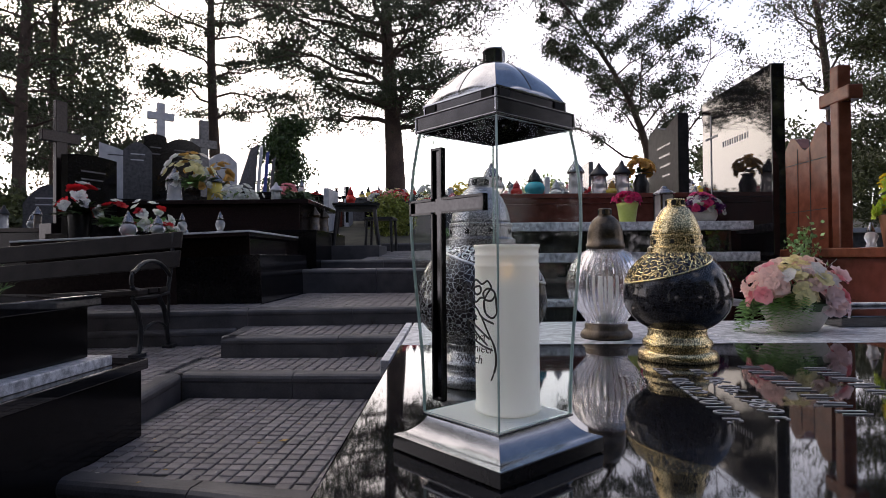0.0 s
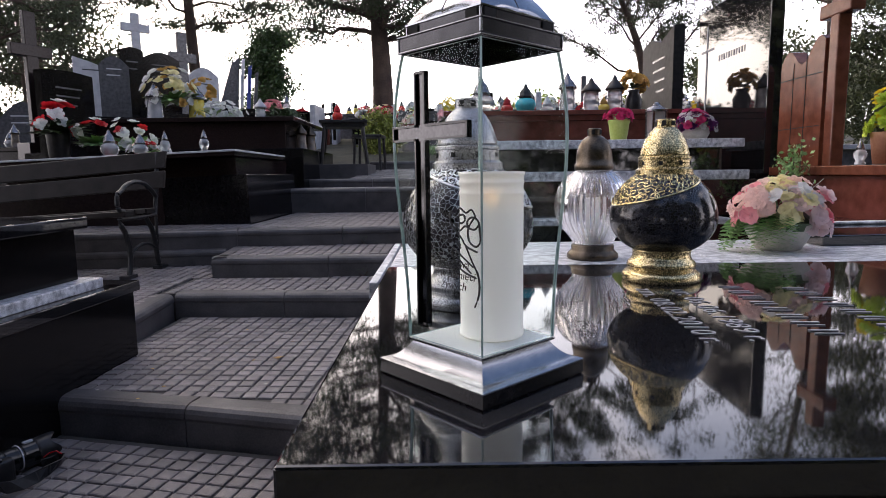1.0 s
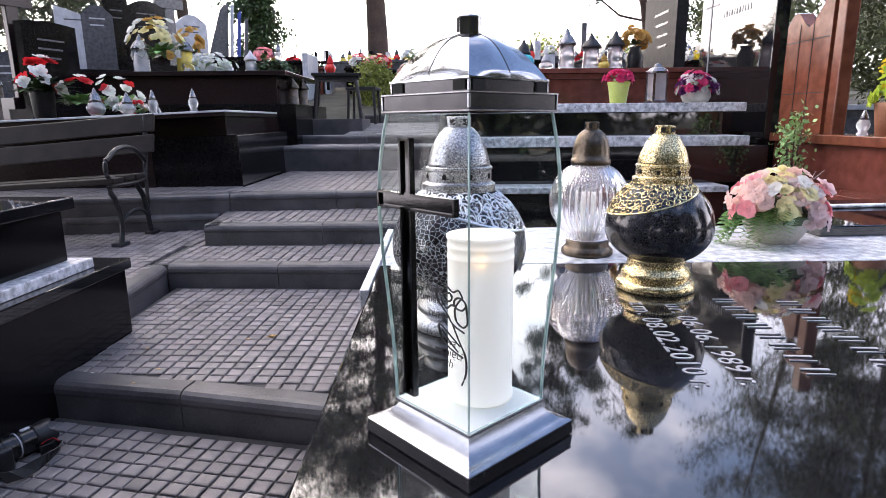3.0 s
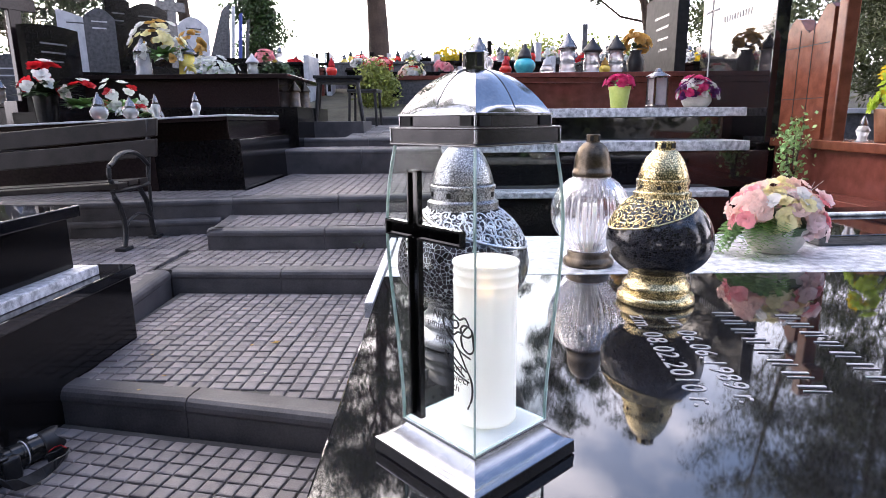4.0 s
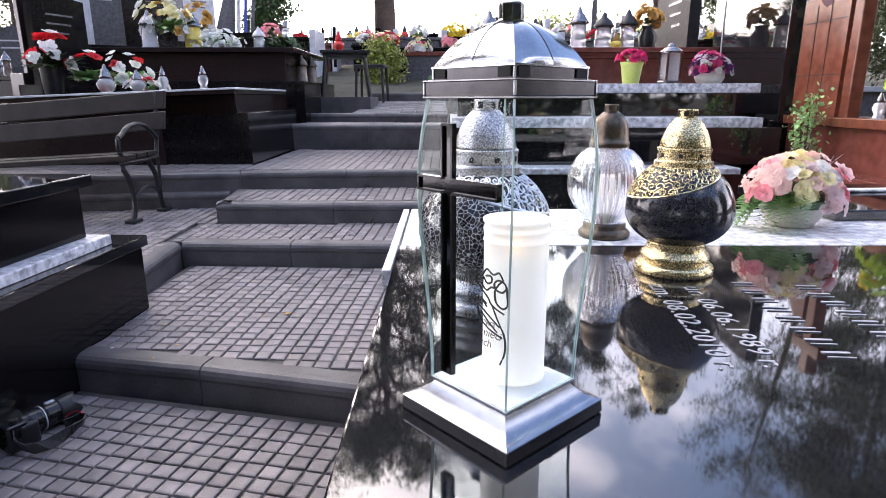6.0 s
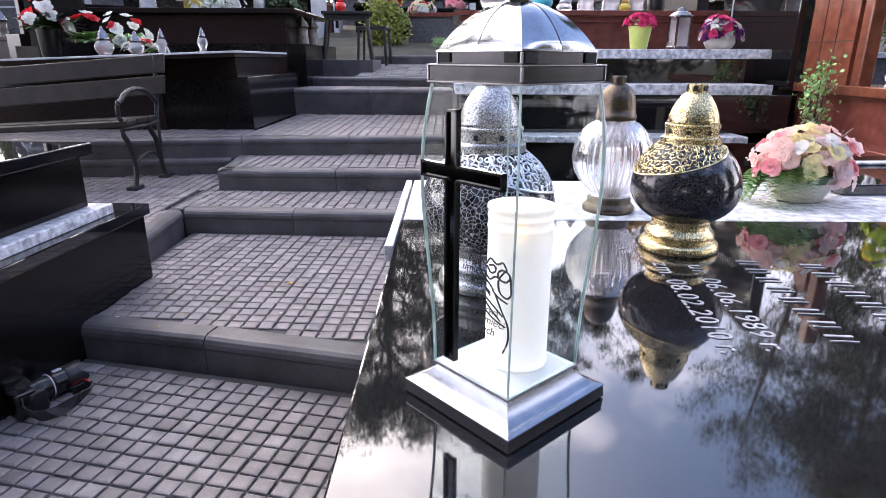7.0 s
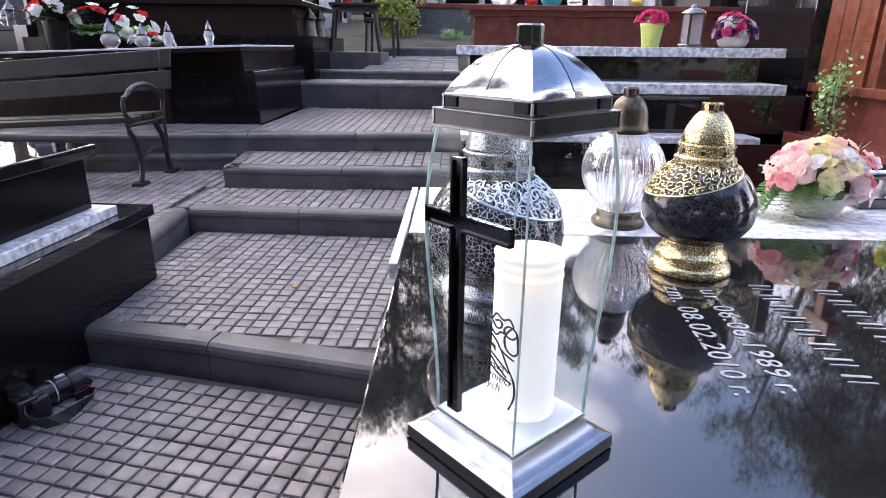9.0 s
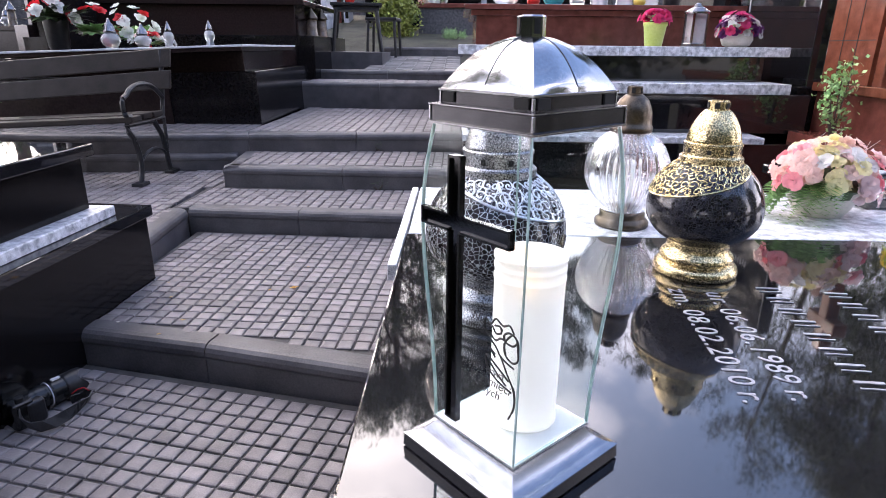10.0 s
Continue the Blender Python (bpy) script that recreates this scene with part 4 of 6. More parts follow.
part("cap", lathe([(0.047, 0.200), (0.049, 0.203), (0.049, 0.212), (0.046, 0.214), (0.0455, 0.228), (0.0440, 0.240), (0.0400, 0.253), (0.0330, 0.265), (0.0230, 0.273), (0.0170, 0.276)], 48), M_BRONZE, rib, smooth=True)
rib_pipe = part("chimney", lathe([(0.0170, 0.275), (0.0170, 0.291), (0.0150, 0.292), (0.0130, 0.292), (0.0130, 0.280)], 24), M_BRONZE, rib)
for k in range(5):
    a = 2 * math.pi * k / 5 + 0.5
    b = box(-0.004, 0.004, -0.0008, 0.0008, -0.005, 0.005)
    bmesh.ops.transform(b, matrix=Matrix.Translation((0.0169 * math.cos(a), 0.0169 * math.sin(a), 0.2835)) @ Matrix.Rotation(a + math.pi / 2, 4, "Z"), verts=b.verts)
    part("chimney_slot", b, M_HOLE, rib_pipe)
for piece in [rib] + list(rib.children_recursive):
    if piece.type == "MESH":
        piece.data.transform(Matrix.Diagonal((0.95, 0.95, 1.09, 1)))


# ---- flowers ----
def floret_mesh(size, petals, material, cup=0.7, name="blossom"):
    """A small blossom of cupped petals about the origin, facing +z."""
    vs, fs = [], []
    for layer, (grow, tip, off, up) in enumerate(((1.0, 0.52, 0.0, 0.0), (0.66, 1.0, 0.5, 0.06), (0.36, 1.6, 0.2, 0.12))):
        for k in range(petals):
            a = 2 * math.pi * (k + off) / petals + 0.2 * math.sin(7.1 * k + layer)
            c, s = math.cos(a), math.sin(a)
            b0 = len(vs)
            L = size * grow * (0.9 + 0.15 * math.sin(3.7 * k + layer))
            w = size * grow * math.pi / petals * 0.74
            for d, ww, zz in ((0.08, 0.3, 0), (0.55, 1.0, cup * 0.3), (0.88, 0.85, cup * 0.62), (1.0, 0.35, cup * 0.60)):
                for e in (-1, 0, 1):
                    u, v = d * L * (1 - 0.25 * (tip - 0.5) * d), e * w * ww
                    vs.append((c * u - s * v, s * u + c * v, size * up + L * zz * tip + size * 0.10 * abs(e)))
            for j in range(3):
                for i in range(2):
                    q = b0 + 3 * j + i
                    fs.append((q, q + 1, q + 4, q + 3))
    me = bpy.data.meshes.new(name)
    me.from_pydata(vs, [], fs)
    me.materials.append(material)
    me.shade_smooth()
    return me


def leaf_blades(n, spread, length, width, rnd, rise_=0.5, droop=0.0):
    """Long leaves fanning out from the origin."""
    vs, fs = [], []
    for k in range(n):
        a = rnd.uniform(0, 2 * math.pi)
        L = length * rnd.uniform(0.6, 1.1)
        up = rnd.uniform(0.1, 1.0) * rise_
        o = Vector((rnd.uniform(-1, 1) * spread, rnd.uniform(-1, 1) * spread, 0))
        d = Vector((math.cos(a), math.sin(a), 0))
        sd = Vector((-d.y, d.x, 0))
        b0 = len(vs)
        for t, w in ((0, 0.3), (0.35, 1.0), (0.7, 0.8), (1.0, 0.05)):
            c = o + d * (L * t) + Vector((0, 0, L * (up * t - (droop + 0.25) * t * t)))
            vs += [c - sd * width * w, c + sd * width * w]
        for j in range(3):
            q = b0 + 2 * j
            fs.append((q, q + 1, q + 3, q + 2))
    return vs, fs


def bouquet(name, x, y, z, rx, ry, h, blooms, seed, label, size=0.03, pot=None, leaf=M_FERN, leaves=40, petals=5, lift=0.0, category="flowers", dome=True):
    """A mound of blossoms over leaves, in a pot if given (profile, material). blooms: list of (material, count)."""
    rnd = random.Random(seed)
    ob = thing(name, x, y, z, rnd.uniform(0, 360), label=label, category=category, group="flowers on the graves")
    if pot:
        part("pot", lathe(pot[0], 28), pot[1], ob, smooth=True)
    vs, fs = leaf_blades(leaves, rx * 0.3, max(rx, ry) * 1.0, size * 0.35, rnd, 0.7)
    raw("leaves", [(v[0], v[1], v[2] + lift) for v in vs], fs, leaf, ob, kind="stuff")
    for m, count in blooms:
        me = floret_mesh(size * 0.85, petals, m)
        for k in range(round(count * 1.5) if count < 40 else count):
            a, u = rnd.uniform(0, 2 * math.pi), math.sqrt(rnd.random())
            px, py = u * rx * math.cos(a), u * ry * math.sin(a)
            if dome:
                el = math.asin(rnd.uniform(-0.12, 1.0))
                k_ = rnd.uniform(0.78, 1.16)
                px, py = rx * k_ * math.cos(el) * math.cos(a), ry * k_ * math.cos(el) * math.sin(a)
                u = math.cos(el)
            pz = lift + (h * k_ * math.sin(el) if dome else h * math.sqrt(max(0.02, 1 - u * u * 0.92)) * rnd.uniform(0.8, 1.05))
            nrm = Vector((px / rx * 0.9, py / ry * 0.9, (0.15 + math.sin(el)) if dome else 0.75 + 0.3 * rnd.random()))
            q = nrm.to_track_quat("Z", "Y").to_matrix().to_4x4()
            o = new("blossom", me)
            o.parent = ob
            o.matrix_basis = Matrix.Translation((px, py, pz)) @ q @ Matrix.Rotation(rnd.uniform(0, 6.3), 4, "Z") @ Matrix.Scale(rnd.uniform(0.75, 1.15), 4)
    return ob


def silk_blossom(size, material, petals=5):
    """An open silk blossom: broad overlapping petals with a folded middle, over a small inner whorl."""
    vs, fs = [], []
    for grow, lift_, count, off in ((1.0, 0.30, petals, 0.0), (0.55, 0.75, 3, 0.4)):
        for k in range(count):
            a = 2 * math.pi * (k + off) / count + 0.15 * math.sin(5.3 * k)
            c, d = math.cos(a), math.sin(a)
            L = size * grow * (0.92 + 0.14 * math.sin(4.1 * k + off))
            w = size * grow * 0.62
            b0 = len(vs)
            for t, ww, zz in ((0.05, 0.18, 0.0), (0.35, 0.75, 0.16), (0.68, 1.0, 0.26), (0.92, 0.72, 0.22), (1.03, 0.22, 0.14)):
                for e in (-1, -0.45, 0, 0.45, 1):
                    u, v = t * L * (1 - 0.08 * abs(e)), e * w * ww
                    vs.append((c * u - d * v, d * u + c * v, L * zz * lift_ * 3 + size * 0.13 * e * e * t + size * 0.03 * math.sin(9 * t + 7 * e + k)))
            for j in range(4):
                for i in range(4):
                    q = b0 + 5 * j + i
                    fs.append((q, q + 1, q + 6, q + 5))
    me = bpy.data.meshes.new("blossom")
    me.from_pydata(vs, [], fs)
    me.materials.append(material)
    me.shade_smooth()
    return me


def frond(parent, base, heading, length, rnd):
    """A fern frond: an arching rib with paired leaflets."""
    d = Vector((math.cos(heading), math.sin(heading), 0))
    side = Vector((-d.y, d.x, 0))
    vs, fs = [], []
    for i in range(15):
        t = i / 14
        c = Vector(base) + d * length * (t - 0.12 * t * t) + Vector((0, 0, length * (0.30 * t - 1.15 * t * t)))
        w = length * 0.26 * (0.25 + math.sin(math.pi * (0.12 + 0.86 * t)))
        for e in (-1, 1):
            tip = c + side * e * w + d * w * 0.55 + Vector((0, 0, -0.25 * w + rnd.uniform(-0.1, 0.1) * w))
            m = (c + tip) / 2
            b0 = len(vs)
            vs += [c, m + d * length * 0.060 + Vector((0, 0, 0.1 * w)), tip, m - d * length * 0.050]
            fs.append((b0, b0 + 1, b0 + 2, b0 + 3))
    return raw("frond", vs, fs, M_FERN, parent)


fb = thing("flower_bowl", 0.865, 0.970, 0.001, 0, label="cream ceramic bowl of pink and cream silk flowers with fern leaves", category="flowers", group="flowers on the graves")
b = lathe([(0.046, 0.0), (0.060, 0.003), (0.074, 0.022), (0.088, 0.048), (0.096, 0.068), (0.097, 0.073), (0.093, 0.074), (0.085, 0.058)], 40)
bmesh.ops.transform(b, matrix=Matrix.Diagonal((0.92, 0.85, 1, 1)), verts=b.verts)
part("bowl", b, M_BOWL, fb, "cream ceramic bowl", smooth=True)
part("foam", lathe([(0.078, 0.055), (0.085, 0.075), (0.05, 0.110), (0.01, 0.118)], 24), M_IVY, fb, "dark green filling")
rnd = random.Random(11)
kinds = {m: [silk_blossom(0.0255, m), silk_blossom(0.0215, m, 6)] for m in (M_PINK, M_SALMON, M_CREAM, M_WHITEP, M_CORAL, M_BLUSH)}
for k in range(150):
    # even scatter over the mound, uneven in depth
    el = math.asin(min(1.0, -0.10 + 1.08 * (k + 0.5) / 150))
    a = k * 2.39996 + rnd.uniform(-0.35, 0.35)
    g = rnd.uniform(0.76, 1.20)
    px, py = 0.108 * g * math.cos(el) * math.cos(a), 0.090 * g * math.cos(el) * math.sin(a)
    pz = 0.088 + (0.090 * g * math.sin(el) ** 0.8 if el > 0 else 0.14 * math.sin(el)) - (0.022 if px > 0.04 and el < 0.4 else 0.0)
    zone = px / 0.112 + rnd.uniform(-0.22, 0.22)
    if zone < -0.58:
        m = rnd.choice((M_SALMON, M_SALMON, M_SALMON, M_PINK))
    elif zone < 0.10:
        m = rnd.choice((M_CREAM, M_CREAM, M_CREAM, M_CREAM, M_WHITEP, M_SALMON))
    elif zone < 0.55:
        m = rnd.choice((M_SALMON, M_BLUSH, M_WHITEP, M_CREAM, M_BLUSH))
    else:
        m = rnd.choice((M_PINK, M_BLUSH, M_SALMON, M_BLUSH, M_CORAL if el < 0.35 else M_WHITEP))
    aim = Vector((px / 0.112 + rnd.uniform(-0.5, 0.5), py / 0.090 + rnd.uniform(-0.5, 0.5), 0.25 + math.sin(el) + rnd.uniform(-0.3, 0.3)))
    o = new("blossom", rnd.choice(kinds[m]))
    o.parent = fb
    o.matrix_basis = Matrix.Translation((px, py, pz)) @ aim.to_track_quat("Z", "Y").to_matrix().to_4x4() @ Matrix.Rotation(rnd.uniform(0, 6.3), 4, "Z") @ Matrix.Scale(rnd.uniform(0.8, 1.12), 4)
for k in range(30):
    a = rnd.uniform(3.2, 4.5)
    frond(fb, (0.066 * math.cos(a), 0.055 * math.sin(a), rnd.uniform(0.074, 0.105)), a + rnd.uniform(-0.5, 0.3), rnd.uniform(0.070, 0.115), rnd)
for k in range(4):
    a = 0.2 + 0.35 * k
    b0 = Vector((0.05 * math.cos(a), 0.04 * math.sin(a), 0.10))
    part("long_leaf", tube([b0, b0 + Vector((0.05 * math.cos(a), 0.05 * math.sin(a), 0.045)), b0 + Vector((0.10 * math.cos(a), 0.09 * math.sin(a), 0.05))], 0.0055, 4, taper=0.1), M_FERN, fb)
for k in range(11):
    a, r = rnd.uniform(-0.5, 1.9), rnd.uniform(0.3, 0.9)
    p = Vector((0.10 * r * math.cos(a), 0.08 * r * math.sin(a), 0.135))
    h = rnd.uniform(0.045, 0.080)
    part("twig", tube([p, p + Vector((0.010 * math.cos(a), 0.01 * math.sin(a), h * 0.55)), p + Vector((rnd.uniform(0.0, 0.045), 0.02 * math.sin(a), h))], 0.0008, 4, taper=0.4), M_WHITEP, fb, "pale dry twig")


# ---- neighbouring graves ----
def slab_thing(name, label, category, boxes, x=0, y=0, z=0, rz=0, rx=0, ry=0):
    """A tomb of stacked blocks: boxes of (part, x0, x1, y0, y1, z0, z1, material)."""
    ob = thing(name, x, y, z, rz, rx, ry, label=label, category=category)
    for nm, x0, x1, y0, y1, z0, z1, m in boxes:
        part(nm, box(x0, x1, y0, y1, z0, z1, 0.004, seg=2), m, ob)
    return ob


# dark tomb close by the path
slab_thing("tomb", "black polished granite tomb with a grey granite ledge, beside the path", "tomb", [
    ("cover_slab", -1.9, 0, -2.4, 0, 0.045, 0.085, M_BLACK),
    ("body", -1.9, -0.03, -2.4, -0.03, -0.13, 0.0445, M_BLACK2),
    ("ledge", -1.9, 0.025, -2.4, 0.02, -0.165, -0.1305, M_GRANITE),
    ("base_slab", -1.9, 0.07, -2.4, 0.17, -0.205, -0.1655, M_BLACK),
    ("plinth", -1.9, 0.055, -2.4, 0.15, -0.66, -0.2055, M_BLACK2)], -1.262, 1.425, 0, -2.5)

# tomb behind the bench
tombA = slab_thing("tomb", "dark polished granite tomb with a wide cover slab, behind the bench", "tomb", [
    ("base_block", -1.95, 0, 0, 1.75, -0.30, 0.235, M_BLACK2),
    ("base_panel", -1.90, -0.60, -0.012, 0, -0.14, 0.22, M_DARKBROWN),
    ("body", -1.75, -0.10, 0.10, 1.6, 0.2355, 0.365, M_DARKBROWN),
    ("cover_slab", -1.70, -0.03, -0.12, 1.28, 0.3655, 0.405, M_DARKBROWN),
    ("edge_trim", -1.70, -0.028, -0.128, -0.1205, 0.392, 0.406, M_GREYSTONE),
    ("edge_trim", -0.0295, -0.022, -0.128, 1.28, 0.392, 0.4065, M_GREYSTONE)], -1.415, 3.62, 0, 1.0, 0, 2.2)
tombA.rotation_euler = Euler((0, radians(-2.2), radians(1.0)))
slab_thing("tomb", "high dark brown polished granite tomb beside the steps", "tomb", [
    ("base_block", -2.0, 0.10, 0.0, 1.6, -0.1, 0.49, M_BLACK2),
    ("body", -1.95, -0.08, 0.05, 1.35, 0.4905, 0.755, M_DARKBROWN),
    ("cover_slab", -2.0, 0.02, 0.0, 1.42, 0.7555, 0.80, M_DARKBROWN)], -1.50, 5.30, 0)
slab_thing("step_block", "worn concrete block carrying the small table", "block", [("block", -0.62, 0, 0, 0.8, -0.2, 0.345, M_KERB)], -0.86, 6.05, 0)

# small side table of dark metal
tab = thing("side_table", -1.17, 6.40, 0.345, 8, label="small dark table with splayed metal legs, beside a tomb", category="table")
part("tabletop", box(-0.27, 0.27, -0.22, 0.22, 0.465, 0.495, 0.004), M_IRON, tab)
part("apron", box(-0.24, 0.24, -0.19, 0.19, 0.42, 0.4645, 0.003), M_IRON, tab)
for sx in (-1, 1):
    for sy in (-1, 1):
        part("leg", tube([(sx * 0.21, sy * 0.17, 0.43), (sx * 0.26, sy * 0.21, 0.0)], 0.021, 8), M_IRON, tab)
stool = thing("stool", -0.98, 7.25, rise(-0.98, 7.25) - 0.01, -6, label="plain dark metal stool behind the small table", category="stool")
part("seat", box(-0.19, 0.19, -0.17, 0.17, 0.50, 0.535, 0.006), M_IRON, stool)
for sx in (-1, 1):
    for sy in (-1, 1):
        part("leg", tube([(sx * 0.16, sy * 0.14, 0.50), (sx * 0.18, sy * 0.16, 0.0)], 0.018, 8), M_IRON, stool)

# granite ledged tomb across the path
slab_thing("tomb", "black polished granite tomb with three pale granite ledges", "tomb", [
    ("base_block", -0.02, 1.98, 0.0, 1.0, -0.65, -0.085, M_BLACK),
    ("ledge", -0.03, 1.60, -0.02, 0.6, -0.0845, -0.05, M_GRANITE),
    ("body", 0.0, 1.9, 0.16, 1.3, -0.0495, 0.165, M_BLACK),
    ("ledge", -0.02, 1.775, 0.14, 1.0, 0.1655, 0.222, M_GRANITE),
    ("body", 0.02, 1.72, 0.38, 1.3, 0.2225, 0.362, M_BLACK),
    ("ledge", -0.06, 0.86, 0.32, 1.15, 0.3625, 0.415, M_GRANITE),
    ("ledge", 0.862, 1.83, 0.32, 1.15, 0.3625, 0.415, M_GRANITE)], 0, 2.76, 0, 0)
slab_thing("dark_slab", "low black granite slab lying behind the flower bowl", "slab", [
    ("slab", 0.0, 1.2, 0.0, 0.5, 0.0, 0.03, M_BLACK), ("strip", 0.02, 1.2, 0.30, 0.34, 0.0305, 0.04, M_GRANITE)], 1.02, 1.02, 0.0015, 4)

# tall polished headstone
hs = thing("headstone", 1.97, 3.12, -0.1, 0, label="tall black polished granite headstone that mirrors the sky", category="headstone")
stone = part("stone", box(0, 0.085, 0, 1.03, 0, 1.51, 0.006), M_BLACK, hs)
part("plinth", box(-0.07, 0.16, -0.05, 1.10, 0.0, 0.30, 0.004), M_BLACK2, hs)
bm = box(-0.004, 0.0, 0.86, 0.875, 0.75, 1.38)
box(-0.004, 0.0, 0.76, 0.96, 1.20, 1.215, bm=bm)
part("engraved_cross", bm, M_LETTER, stone, "thin silver engraved cross")
for k in range(11):
    part("inscription_bar", box(-0.003, 0.0, 0.30 + 0.036 * k, 0.312 + 0.036 * k, 1.10, 1.14), M_LETTER, stone)
hs2 = thing("headstone", 1.97, 4.42, 0.2, 0, label="narrow black granite headstone with a slanted top", category="headstone")
me = prism([(0, 0), (0.75, 0), (0.75, 1.16), (0.55, 1.20), (0.30, 1.13), (0.0, 1.21)], 0.09)
bmesh.ops.transform(me, matrix=Matrix.Rotation(radians(90), 4, "Z"), verts=me.verts)
part("stone", me, M_DULL, hs2)
for r in range(4):
    part("inscription_bar", box(-0.093, -0.0905, 0.18, 0.5 - 0.04 * r, 0.98 - 0.09 * r, 1.0 - 0.09 * r), M_MIDSTONE, hs2)

# brown granite cross monument
mon = thing("cross_monument", 2.0, 2.40, -0.1, 0, label="red-brown polished granite grave monument with a tall cross", category="monument")
pw = 0.036
part("cross_post", box(-0.01, 0.06, 0.112, 0.112 + 2 * pw, 0.30, 1.30, 0.008), M_RED, mon)
part("cross_arm", box(-0.013, 0.063, 0.025, 0.275, 1.10, 1.175, 0.008), M_RED, mon)
wave = [(0.0, 0), (0.40, 0)] + [(0.40 - 0.40 * i / 12, 0.98 + 0.055 * math.sin(i / 12 * 9.0) - 0.05 * (1 - i / 12)) for i in range(13)]
b = prism(wave, 0.08)
bmesh.ops.transform(b, matrix=Matrix.Translation((0.07, 0.21, 0.0)) @ Matrix.Rotation(radians(90), 4, "Z"), verts=b.verts)
part("wing_wall", b, M_RED, mon, "wing with a wavy top")
for yy, zz0, zz1 in ((0.36, 0.3, 0.95), (0.48, 0.3, 0.92)):
    part("joint_line", box(-0.0125, -0.0105, yy, yy + 0.004, zz0, zz1), M_HOLE, mon)
for zz in (0.55, 0.83):
    part("joint_line", box(-0.0125, -0.0105, 0.22, 0.61, zz, zz + 0.004), M_HOLE, mon)
part("ledge", box(-0.05, 0.2, -1.2, 0.62, 0.285, 0.335, 0.006), M_RED, mon)
part("plinth", box(-0.015, 0.2, -1.2, 0.62, -0.5, 0.2845, 0.004), M_RED2, mon)
part("lower_step", box(-0.20, -0.0155, -1.2, 0.5, -0.5, 0.075, 0.004), M_RED2, mon)

# red tomb behind the ledged one
slab_thing("tomb", "dark red granite tomb with a moulded cover, crowded with lanterns", "tomb", [
    ("body", 0.04, 1.9, 0.05, 1.2, -0.1, 0.60, M_RED2),
    ("moulding", 0.0, 1.92, 0.02, 1.25, 0.6005, 0.64, M_RED2),
    ("cover_slab", -0.05, 1.95, -0.03, 1.3, 0.6405, 0.675, M_RED2)], 0.03, 4.06, 0.02)

# ---- bench ----
bench = thing("bench", -1.79, 2.62, -0.34, 0, label="park bench of dark wooden slats on curled black cast-iron legs", category="bench")
TILT = 0.055     # the bench leans with the slope of the path
def bz(x):
    return TILT * x
for i, (y0, z0) in enumerate(((-0.02, 0.345), (0.10, 0.350), (0.22, 0.347))):
    b = box(-1.5, 0.03, y0, y0 + 0.105, z0, z0 + 0.03, 0.005)
    for v in b.verts:
        v.co.z += bz(v.co.x)
    part("seat_slat", b, M_WOOD, bench)
for y0, z0 in ((0.395, 0.49), (0.425, 0.61)):
    b = box(-1.5, 0.055, y0, y0 + 0.028, z0, z0 + 0.105, 0.006)
    for v in b.verts:
        v.co.z += 1.5 * bz(v.co.x)
        v.co.y += 0.25 * (v.co.z - z0)
    part("back_slat", b, M_WOOD, bench)
for x in (0.0, -1.45):
    o = bz(x)
    bm = bmesh.new()
    tube([(x, 0.025, 0.0), (x, 0.04, 0.03), (x, 0.055, 0.07), (x, 0.062, 0.12), (x, 0.058, 0.17), (x, 0.042, 0.22), (x, 0.018, 0.265), (x, -0.012, 0.30), (x, -0.02, 0.335 + o)], 0.0145, 8, bm)
    tube([(x, 0.41, 0.0), (x, 0.388, 0.03), (x, 0.372, 0.08), (x, 0.364, 0.14), (x, 0.352, 0.20), (x, 0.325, 0.255), (x, 0.285, 0.30), (x, 0.26, 0.335 + o)], 0.0145, 8, bm)
    tube([(x, 0.372, 0.08), (x, 0.385, 0.20), (x, 0.39, 0.335 + o)], 0.010, 8, bm)
    tube([(x, 0.06, 0.09)] + [(x, 0.215 - 0.155 * math.cos(q), 0.09 + 0.085 * math.sin(q)) for q in [i * math.pi / 12 for i in range(1, 12)]] + [(x, 0.37, 0.09)], 0.009, 6, bm)
    tube([(x, -0.02, 0.335 + o), (x, 0.20, 0.33 + o), (x, 0.38, 0.34 + o), (x, 0.415, 0.48 + o), (x, 0.46, 0.71 + 1.4 * o)], 0.014, 8, bm)
    lf = part("leg_frame", bm, M_IRON, bench, "curled cast-iron leg frame")
    part("foot", box(x - 0.03, x + 0.03, -0.02, 0.07, 0, 0.02, 0.004), M_IRON, lf)
    part("foot", box(x - 0.03, x + 0.03, 0.36, 0.44, 0, 0.02, 0.004), M_IRON, lf)
    arm = [(x, 0.03, 0.375 + o)] + [(x, 0.00 - 0.035 * math.sin(a) , 0.43 + o - 0.055 * math.cos(a)) for a in [i * 0.3 for i in range(1, 9)]] + [(x, 0.02, 0.487 + o), (x, 0.05, 0.508 + o), (x, 0.10, 0.526 + o), (x, 0.16, 0.534 + o), (x, 0.22, 0.532 + o), (x, 0.28, 0.520 + o), (x, 0.33, 0.498 + o), (x, 0.38, 0.465 + o), (x, 0.41, 0.44 + o)]
    part("armrest", tube(arm, 0.013, 8), M_IRON, bench, "curled iron armrest")
for z in (0.53, 0.57, 0.65, 0.69):
    b = lathe([(0.007, 0), (0.007, 0.003), (0.004, 0.005)], 10)
    bmesh.ops.transform(b, matrix=Matrix.Translation((0.015, 0.40 + 0.28 * (z - 0.49), z)) @ Matrix.Rotation(radians(90), 4, "X"), verts=b.verts)
    part("bolt", b, M_CHROME, bench)

